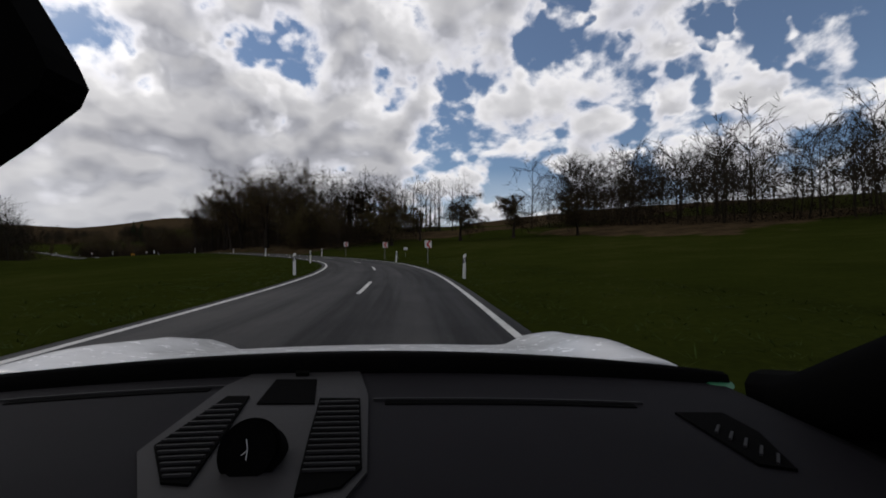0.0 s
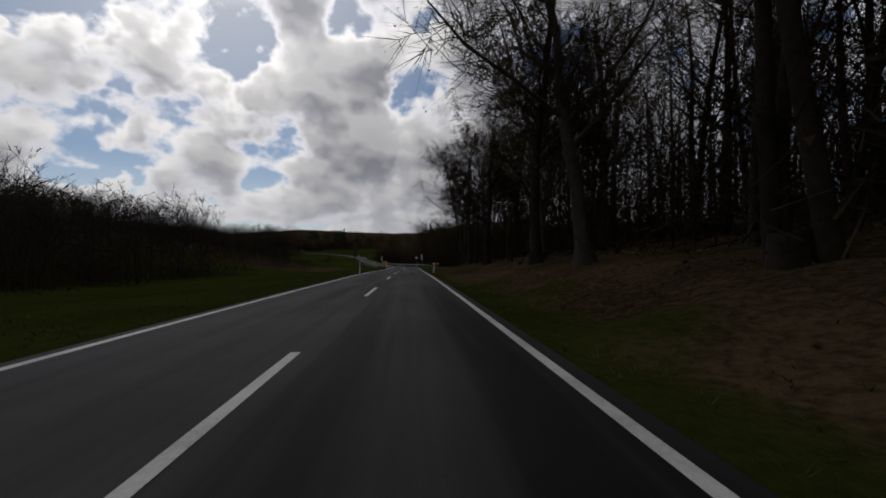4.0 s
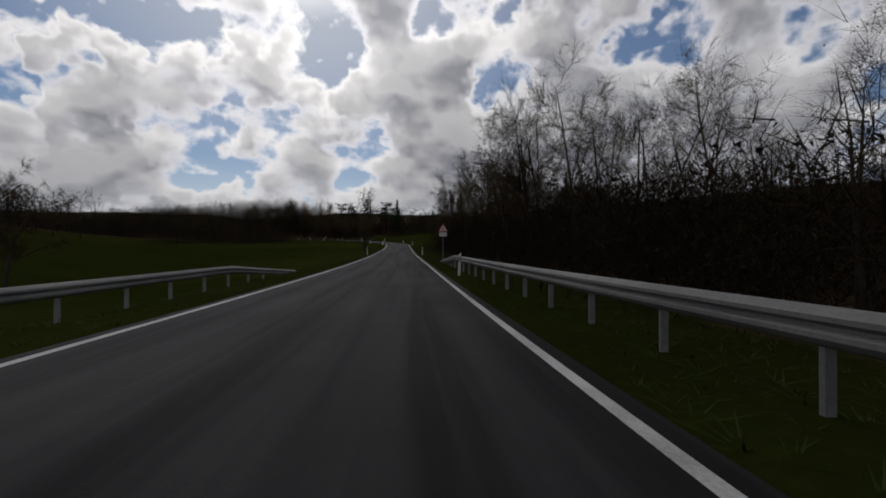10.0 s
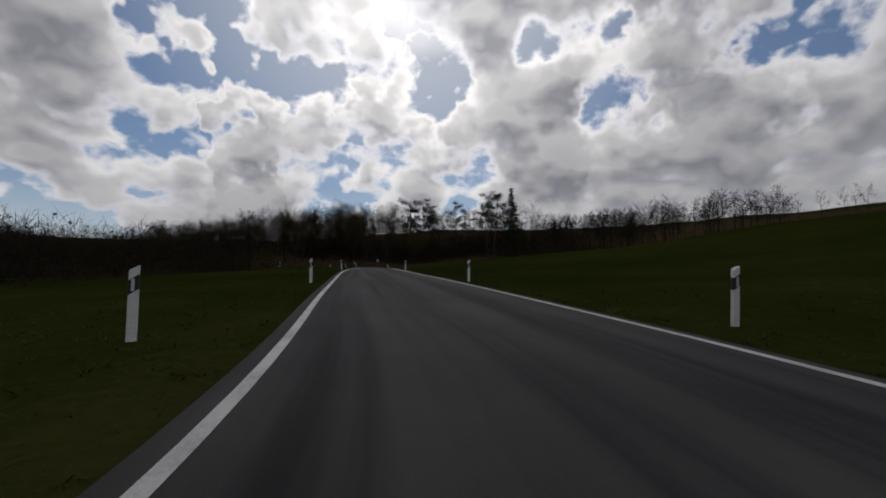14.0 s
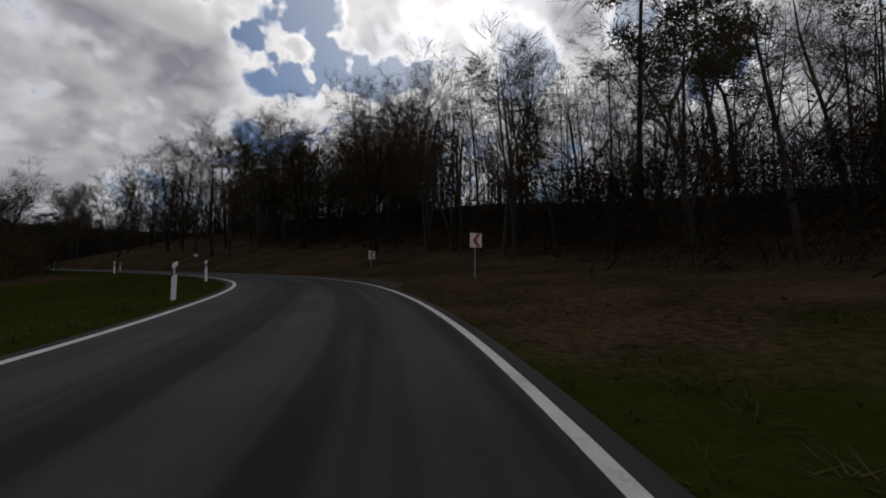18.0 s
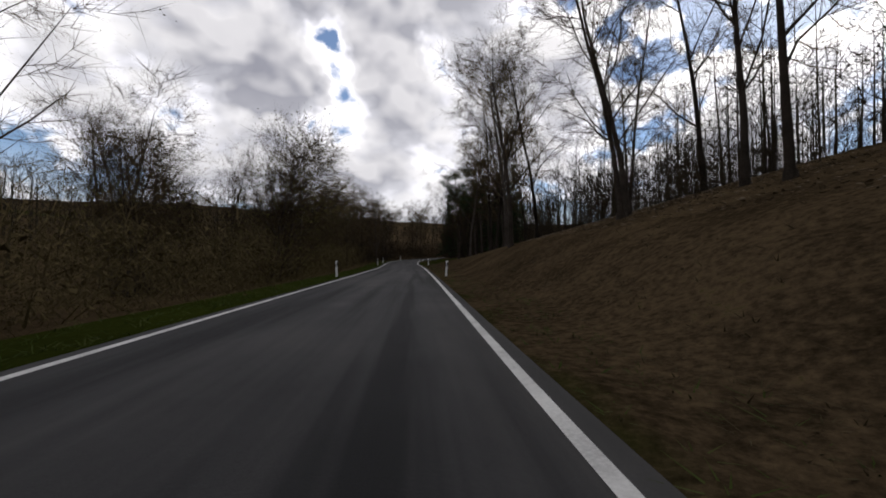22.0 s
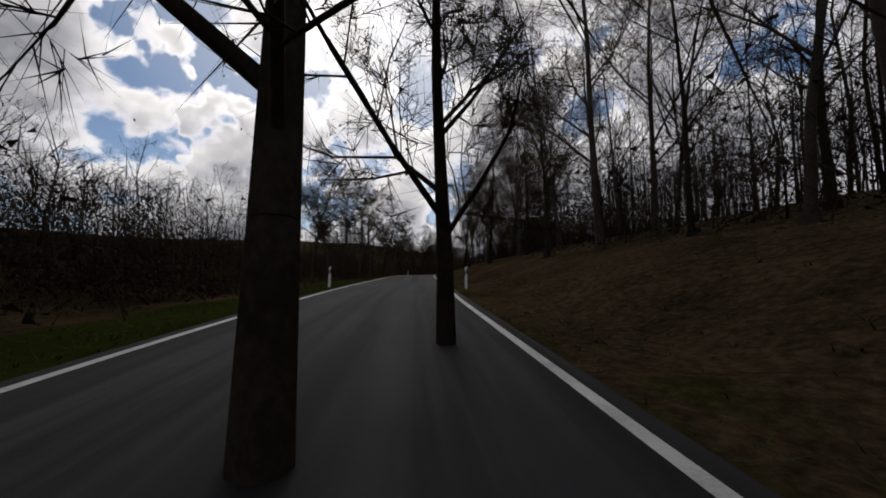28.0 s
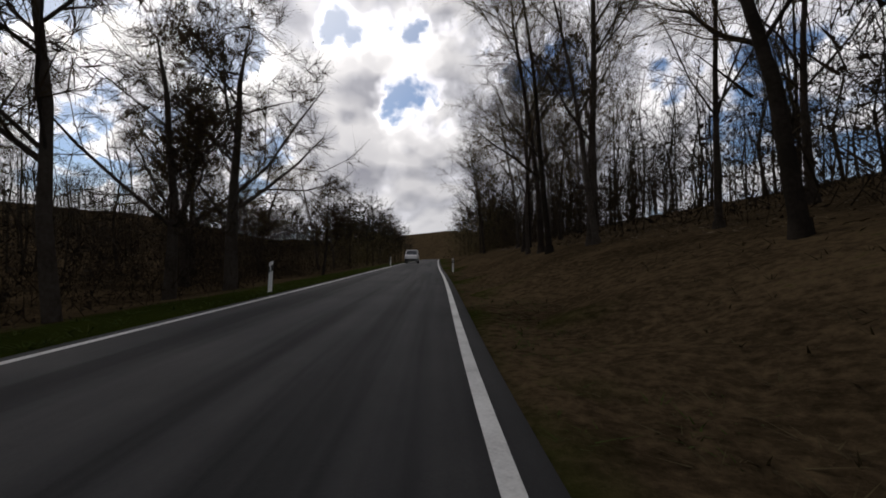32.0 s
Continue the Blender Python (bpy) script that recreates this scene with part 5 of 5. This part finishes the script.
# ================= oncoming van =================
def van(t, d):
    top = thing("van", "white panel van with dark bumper in the oncoming lane", "van")
    BODYD = material("van_paint", [(0.50, 0.50, 0.49), (0.58, 0.58, 0.57), (0.64, 0.64, 0.63)], 1, 30, 0.3, 0, spec=0.5)
    # pale paint of the roof; on the bonnet it stands for reflected sky
    ROOF_SHEEN = material("van_roof_and_sheen_paint", [(0.6, 0.6, 0.6), (0.7, 0.7, 0.7), (0.75, 0.75, 0.75)], 1, 30, 0.3, 0, spec=0.5)
    GLASSD = material("dark_glass", [(0.05, 0.055, 0.065), (0.06, 0.065, 0.075), (0.07, 0.075, 0.085)], 1, 20, 0.12, 0, spec=0.8)
    side_ = [(-2.4, 0.35), (2.4, 0.35), (2.45, 0.75), (2.3, 1.05), (1.55, 1.2), (0.95, 1.85), (-2.35, 1.9), (-2.45, 1.2)]
    bm = bmesh.new()
    a = [bm.verts.new((-0.92 + (0.1 if z > 1.3 else 0), y, z)) for y, z in side_]
    b = [bm.verts.new((0.92 - (0.1 if z > 1.3 else 0), y, z)) for y, z in side_]
    bm.faces.new(a)
    bm.faces.new(b[::-1])
    for i in range(len(a)):
        bm.faces.new((a[i], b[i], b[(i + 1) % len(a)], a[(i + 1) % len(a)]))
    bmesh.ops.recalc_face_normals(bm, faces=bm.faces)
    bmesh.ops.bevel(bm, geom=list(bm.edges), offset=0.06, segments=2, affect="EDGES")
    part("body", bm, BODYD, top)
    part("roof", bm_box((1.55, 3.2, 0.08), (0, -0.7, 1.91), 0.035), ROOF_SHEEN, top, "pale roof")
    part("windscreen", bm_box((1.5, 0.02, 0.78), (0, 1.27, 1.54), 0.008, Matrix.Rotation(radians(43), 4, "X")), GLASSD, top)
    part("bonnet", bm_box((1.5, 0.75, 0.04), (0, 1.95, 1.15), 0.015, Matrix.Rotation(radians(-11), 4, "X")), ROOF_SHEEN, top, "bonnet painted paler to stand for the sky's reflection")
    part("bumper", bm_box((1.8, 0.14, 0.3), (0, 2.44, 0.5), 0.04), BLACKP, top)
    for sx_ in (-0.7, 0.7):
        part("headlight", bm_box((0.3, 0.06, 0.16), (sx_, 2.42, 0.88), 0.03), REFLECT, top, "clear headlight")
        part("mirror", bm_box((0.16, 0.1, 0.22), (sx_ * 1.5, 1.2, 1.35), 0.03), BLACKP, top)
        part("side_window", bm_box((0.02, 0.9, 0.45), (sx_ * 1.275, 0.5, 1.5), 0.006), GLASSD, top)
        for wy in (-1.5, 1.6):
            tyre = part("wheel", bm_rod(0.33, 0.33, -0.1, 0.1, (0, 0), 24), BLACKP, top)
            tyre.matrix_basis = pose(sx_ * 1.2, wy, 0.33, 0, 90, 0)
            part("rim", bm_rod(0.2, 0.2, -0.105, 0.105, (0, 0), 16), STEEL, tyre)
    s = stn(t)
    x, y, z = (float(c) for c in road_at(s, d))
    top.matrix_basis = pose(x, y, z + 0.02, 0, 0, road_turn(s) + 180)


van(34.6, -1.3)


# ================= grass, leaves on the ground =================
def tufts(name, t0, t1, side, d0, d1, n, h0, h1, mat, label, seed):
    rng = np.random.RandomState(seed)
    s = rng.uniform(stn(t0), stn(t1), n)
    base = hw(s)
    d = side * (d0 + base + (d1 - d0) * rng.rand(n) ** 1.4)
    x, y, z = road_at(s, d)
    prof = verge_profile(side)[:-1]
    offs = np.stack([np.abs(o(s)) if callable(o) else np.full(n, abs(o)) for o, _ in prof], 1)
    hs = np.stack([h(s) if callable(h) else np.full(n, h) for _, h in prof], 1)
    ad = np.abs(d)
    dz = np.empty(n)
    for i in range(n):
        dz[i] = np.interp(ad[i], offs[i], hs[i])
    blades = 6
    h = rng.uniform(h0, h1, n)[:, None]
    an = rng.uniform(0, 6.283, (n, blades))
    spread = rng.uniform(0.02, 0.14, (n, blades))
    bx, by = x[:, None] + np.cos(an) * spread * 0.6, y[:, None] + np.sin(an) * spread * 0.6
    zz = (z + dz - 0.02)[:, None] + 0 * bx
    wd = rng.uniform(0.006, 0.014, (n, blades))
    a = np.stack((bx - np.sin(an) * wd, by + np.cos(an) * wd, zz), 2)
    b = np.stack((bx + np.sin(an) * wd, by - np.cos(an) * wd, zz), 2)
    out = spread * 1.3 * (h / h0)
    c = np.stack((bx + np.cos(an) * out, by + np.sin(an) * out, zz + h * rng.uniform(0.6, 1.1, (n, blades))), 2)
    V = np.stack((a, b, c), 2).reshape(-1, 3)
    F = np.arange(len(V)).reshape(-1, 3)
    tagged(new(name, big_mesh(name, V, F, [mat])), label, "grass", kind="stuff")


tufts("grass", -1, 18, 1, 0.5, 6, 11000, 0.05, 0.13, GRASSBLADE, "rough green grass along the road's edge", 401)
tufts("grass", -1, 20, -1, 0.5, 6, 11000, 0.05, 0.13, GRASSBLADE, "rough green grass along the road's edge", 402)
tufts("grass", 18, 36, 1, 0.45, 2.0, 4500, 0.05, 0.11, GRASSBLADE, "thin green grass along the road's edge", 403)
tufts("grass", 20, 36, -1, 0.45, 3.0, 6000, 0.05, 0.13, GRASSBLADE, "green grass along the road's edge", 404)
DRYGRASS = material("dry_grass", [(0.035, 0.028, 0.014), (0.06, 0.048, 0.024), (0.09, 0.072, 0.038)], 0.3, 3, 0.9, 0, spec=0.03)
tufts("dry_grass", 18, 36, 1, 1.2, 6.2, 9000, 0.05, 0.14, DRYGRASS, "dry pale grass on the bank", 405)
tufts("dry_grass", 2.4, 12.5, 1, 1.8, 6, 4500, 0.05, 0.14, DRYGRASS, "dry pale grass on the bank", 406)


def leaves(t0, t1, d0, d1, n, seed):
    x, y = band(t0, t1, d0, d1, n, seed)
    z = terrain(x, y)[0] + 0.015
    rng = np.random.RandomState(seed)
    m = len(x)
    V = np.stack((x, y, z), 1)[:, None, :] + rng.normal(0, 1, (m, 3, 3)) * np.array([0.07, 0.07, 0.018])
    tagged(new("fallen_leaves", big_mesh("fallen_leaves", V.reshape(-1, 3), np.arange(m * 3).reshape(-1, 3), [LEAFL])), "dry brown leaves lying on the bank", "leaves", kind="stuff")


LEAFL = material("dry_leaves", [(0.05, 0.034, 0.018), (0.10, 0.07, 0.036), (0.16, 0.115, 0.065)], 1.5, 9, 0.8, 0)
leaves(19.4, 24.4, 9, 20, 16000, 501)
leaves(28, 34, 9, 20, 14000, 502)
leaves(2.6, 6.0, 9, 16, 8000, 503)


# ================= the sports car, standing where the drive begins =================
def sports_car():
    HOODW = material("white_car_paint", [(0.62, 0.63, 0.64), (0.68, 0.69, 0.70), (0.72, 0.73, 0.74)], 0.6, 20, 0.25, 0, spec=0.6)
    DASH = material("grained_dashboard", [(0.0055, 0.005, 0.0065), (0.0075, 0.007, 0.009), (0.010, 0.0095, 0.012)], 3, 350, 0.8, 0.35, depth=0.001, spec=0.08)
    TRIM = material("satin_trim", [(0.012, 0.0115, 0.0125), (0.017, 0.0165, 0.018), (0.022, 0.021, 0.023)], 4, 200, 0.6, 0.1, depth=0.001, spec=0.15)
    DARK = material("black_rubber", [(0.001, 0.001, 0.001), (0.0018, 0.0018, 0.0018), (0.0028, 0.0028, 0.0028)], 4, 120, 0.9, 0.2, depth=0.001, spec=0.02)
    GREEN = material("green_film", [(0.01, 0.09, 0.04), (0.012, 0.11, 0.05), (0.015, 0.13, 0.06)], 6, 60, 0.4, 0)
    car = thing("sports_car", "white sports car with dark grained dashboard on the road", "car")
    mid = -0.17                                       # the car's middle, left of the camera

    def sheet(name, us, vs, f, mat, label="", thick=0.012):
        V, F = [], []
        for v in vs:
            for u in us:
                V.append((mid + u, v, f(u, v)))
        n = len(us)
        for i in range(len(vs) - 1):
            for j in range(n - 1):
                k = i * n + j
                F.append((k, k + 1, k + n + 1, k + n))
        ob = link_mesh(name, V, F, mat, car, label, smooth=True)
        sol = ob.modifiers.new("thickness", "SOLIDIFY")
        sol.thickness, sol.offset = thick, -1
        return ob

    def base(v):
        return float(np.interp(v, [0.9, 1.0, 1.3, 1.7, 2.1, 2.35, 2.45], [0.90, 0.902, 0.872, 0.80, 0.69, 0.56, 0.45]))

    def hood_z(u, v):
        a = abs(u)
        ridge = 0.055 * math.exp(-((a - 0.76) / 0.13) ** 2) * float(np.interp(v, [0.9, 1.2, 1.5, 2.0, 2.4], [0.2, 0.75, 1.0, 1.5, 1.0]))
        side_ = -0.9 * max(0, a - 0.80) ** 1.4
        return base(v) + ridge + side_ - 0.02 * (a / 0.7) ** 2

    sheet("bonnet", np.linspace(-0.95, 0.95, 61), np.linspace(0.98, 2.45, 40), hood_z, HOODW, "glossy white bonnet with raised wings")
    for sgn in (-1, 1):
        V, F = [], []
        for v in np.linspace(-0.2, 2.45, 30):
            for z_ in np.linspace(0.28, hood_z(0.95, max(v, 0.98)), 6):
                V.append((mid + sgn * (0.93 + 0.03 * math.sin(z_ * 3)), v, z_))
        for i in range(29):
            vy = -0.2 + 2.65 * (i + 0.5) / 29
            for j in range(5):
                if abs(vy - 1.55) < 0.36 and j < 3:
                    continue
                k = i * 6 + j
                F.append((k, k + 1, k + 7, k + 6))
        sd = link_mesh("side_panel", V, F, HOODW, car, "white wing and door panel", smooth=True)
        sol = sd.modifiers.new("thickness", "SOLIDIFY")
        sol.thickness, sol.offset = 0.02, 0
        wheel = part("wheel", bm_rod(0.33, 0.33, -0.12, 0.12, (0, 0), 32), DARK, car)
        wheel.matrix_basis = pose(mid + sgn * 0.78, 1.55, 0.33, 0, 90, 0)
        part("rim", bm_rod(0.24, 0.22, -0.125, 0.125, (0, 0), 20), STEEL, wheel)
    part("bumper", bm_box((1.8, 0.3, 0.36), (mid, 2.36, 0.38), 0.08), HOODW, car)
    part("floor_pan", bm_box((1.7, 2.4, 0.06), (mid, 1.0, 0.22), 0.02), DARK, car)
    # cowl below the windscreen
    sheet("cowl", np.linspace(-0.86, 0.86, 41), np.linspace(0.845, 1.0, 10),
          lambda u, v: float(np.interp(v, [0.845, 0.865, 1.0], [0.905, 0.955, 0.93])) - 0.075 * u * u, DARK, "black cowl strip below the windscreen")
    def dash_z(u, v):
        dome = 0.05 * math.exp(-(((u + 0.44) / 0.17) ** 2 + ((v - 0.30) / 0.16) ** 2))
        return float(np.interp(v, [0.2, 0.42, 0.7, 0.86], [0.885, 0.904, 0.912, 0.918])) - 0.06 * u * u + dome
    sheet("dashboard", np.linspace(-0.84, 0.84, 61), np.linspace(0.12, 0.86, 38), dash_z, DASH, "dark grained dashboard top", 0.02)
    part("dash_front", bm_box((1.66, 0.05, 0.36), (mid, 0.14, 0.71), 0.02), DASH, car)
    # centre panel with screen, vents and clock
    lift_ = lambda pts, dz: [(mid + u, v, dash_z(u, v) + dz) for u, v in pts]

    def plate(name, pts, mat, h, parent=car, label="", sink=0.002):
        """A thin plate lying on the dashboard."""
        bm = bmesh.new()
        lo = [bm.verts.new(p) for p in lift_(pts, -sink)]
        hi = [bm.verts.new(p) for p in lift_(pts, h)]
        bm.faces.new(lo[::-1])
        bm.faces.new(hi)
        n = len(pts)
        for i in range(n):
            bm.faces.new((lo[i], lo[(i + 1) % n], hi[(i + 1) % n], hi[i]))
        bmesh.ops.recalc_face_normals(bm, faces=bm.faces)
        return part(name, bm, mat, parent, label)
    centre = plate("centre_panel", [(-0.10, 0.24), (0.075, 0.24), (0.105, 0.428), (0.122, 0.477), (0.10, 0.72), (0.07, 0.855), (-0.138, 0.855), (-0.162, 0.787), (-0.165, 0.545), (-0.10, 0.44)],
                   TRIM, 0.004, car, "satin grey centre panel")
    plate("screen", [(-0.073, 0.689), (0.019, 0.682), (-0.003, 0.802), (-0.079, 0.808)], DARK, 0.006, centre, "dark sensor window")
    plate("button", [(-0.049, 0.829), (-0.024, 0.829), (-0.027, 0.845), (-0.053, 0.845)], DARK, 0.010, centre)
    LEFTV = [(-0.133, 0.726), (-0.150, 0.553), (-0.093, 0.466), (-0.062, 0.46), (-0.078, 0.60), (-0.096, 0.723)]
    RIGHTV = [(0.023, 0.703), (0.038, 0.56), (0.054, 0.432), (0.098, 0.444), (0.116, 0.483), (0.089, 0.698)]

    def span(pts, v):
        """Where a level line crosses an outline."""
        hits = []
        for (u0, v0), (u1, v1) in zip(pts, pts[1:] + pts[:1]):
            if (v0 - v) * (v1 - v) < 0:
                hits.append(u0 + (u1 - u0) * (v - v0) / (v1 - v0))
        return min(hits), max(hits)
    for pts in (LEFTV, RIGHTV):
        vent = plate("air_vent", pts, DARK, 0.007, centre, "black louvred air vent")
        cu_, cv_ = sum(p[0] for p in pts) / len(pts), sum(p[1] for p in pts) / len(pts)
        v = 0.475
        while v < 0.70:
            l, r = span(pts, v)
            w = 0.0011 + 0.0035 * (v - 0.45)
            plate("vent_slat", [(l + 0.003, v - w), (r - 0.003, v - w), (r - 0.003, v + w), (l + 0.003, v + w)], TRIM, 0.010, centre)
            v += 0.013 + 0.045 * (v - 0.47)
    # stopwatch pod
    tilt = Matrix.Translation((mid - 0.012, 0.515, 0.918)) @ Matrix.Rotation(radians(62), 4, "X")
    bm = bmesh.new()
    bmesh.ops.create_cone(bm, cap_ends=True, segments=40, radius1=0.031, radius2=0.036, depth=0.06, matrix=tilt)
    bmesh.ops.bevel(bm, geom=[e for e in bm.edges if len(e.link_faces) == 2 and e.calc_face_angle(0) > 0.8], offset=0.006, segments=2, affect="EDGES")
    pod = part("clock", bm, DARK, centre, "round black stopwatch pod")
    for an, ln in ((15, 0.012), (130, 0.008), (180, 0.010)):
        M = Matrix.Translation((mid - 0.012, 0.515, 0.918)) @ Matrix.Rotation(radians(62), 4, "X") @ Matrix.Translation((0, 0, 0.031)) @ Matrix.Rotation(radians(an), 4, "Z") @ Matrix.Translation((0, ln / 2, 0))
        bmh = bmesh.new()
        bmesh.ops.create_cube(bmh, size=1, matrix=M @ Matrix.Diagonal((0.0008, ln, 0.0015, 1)))
        ob = part("clock_hand", bmh, GREYP, centre)
    # long defroster slots
    for u0, u1, v in ((-0.52, -0.185, 0.77), (0.13, 0.555, 0.685)):
        for name, mat, v0, v1, h, ext in (("defroster_slot", DARK, v, v + 0.016, 0.002, 0.0), ("slot_lip", TRIM, v + 0.018, v + 0.022, 0.004, 0.02)):
            us = np.linspace(u0 - ext, u1 + ext, 16)
            V = [p for u in us for p in lift_([(u, v0), (u, v1)], h) + lift_([(u, v1), (u, v0)], -0.003)]
            F = [(4 * i + j, 4 * i + (j + 1) % 4, 4 * i + 4 + (j + 1) % 4, 4 * i + 4 + j) for i in range(15) for j in range(4)]
            link_mesh(name, V, F + [(3, 2, 1, 0), (60, 61, 62, 63)], mat, car, "long black defroster slot" if h == 0.002 else "")
    plate("side_vent", [(0.609, 0.665), (0.612, 0.50), (0.655, 0.49), (0.70, 0.60), (0.70, 0.675)], DARK, 0.004, car, "dark slatted side vent")
    for k in range(5):
        u, v = 0.632 + 0.004 * k, 0.60 - 0.022 * k
        plate("vent_slat", [(u - 0.012, v - 0.012), (u - 0.009, v - 0.014), (u + 0.015, v + 0.012), (u + 0.012, v + 0.014)], TRIM, 0.007, car)
    # windscreen pillar, door top, mirror foot
    run = [((0.79, 0.86, 0.845), 0.06), ((0.785, 0.75, 0.865), 0.065), ((0.73, 0.62, 0.925), 0.07), ((0.69, 0.48, 0.995), 0.075), ((0.66, 0.25, 1.16), 0.075), ((0.62, 0.0, 1.30), 0.07)]
    V, F = [], []
    for (x_, y_, z_), r in run:
        for k in range(12):
            an = 2 * math.pi * k / 12
            V.append((x_ + r * math.cos(an), y_ + r * 0.5 * math.sin(an), z_ + r * 0.86 * math.sin(an)))
    for i in range(len(run) - 1):
        for k in range(12):
            F.append((i * 12 + k, i * 12 + (k + 1) % 12, i * 12 + 12 + (k + 1) % 12, i * 12 + 12 + k))
    F += [tuple(range(12))[::-1], tuple(len(V) - 12 + k for k in range(12))]
    link_mesh("windscreen_pillar", V, F, DARK, car, "black windscreen pillar", smooth=True)
    part("door_top", bm_box((0.12, 0.75, 0.22), (0.76, 0.35, 0.84), 0.04, Matrix.Rotation(radians(-4), 4, "Z")), DARK, car)
    outline = [(-0.66, 1.55), (-0.47, 1.50), (-0.432, 1.438), (-0.399, 1.381), (-0.386, 1.352), (-0.395, 1.329), (-0.453, 1.28), (-0.60, 1.17)]
    part("mirror_foot", bm_prism(outline, 0.47, 0.53), DARK, car, "black mirror mount")
    disc = part("badge", bm_rod(0.03, 0.03, -0.001, 0.001, (0, 0), 28), GREEN, car, "round green windscreen badge")
    disc.matrix_basis = pose(0.665, 0.86, 0.880, 18, 0, 12)
    sl = float(np.interp(0, TT, SLOPE)) + LIFT + NOD[0][1] - 1.1        # the camera looks 1.1 degrees up from the bonnet's level
    car.matrix_basis = pose(0, 0, float(np.interp(0, TT, CARZ)), sl, 0, float(np.interp(0, TT, YAW)) + AIM)


sports_car()
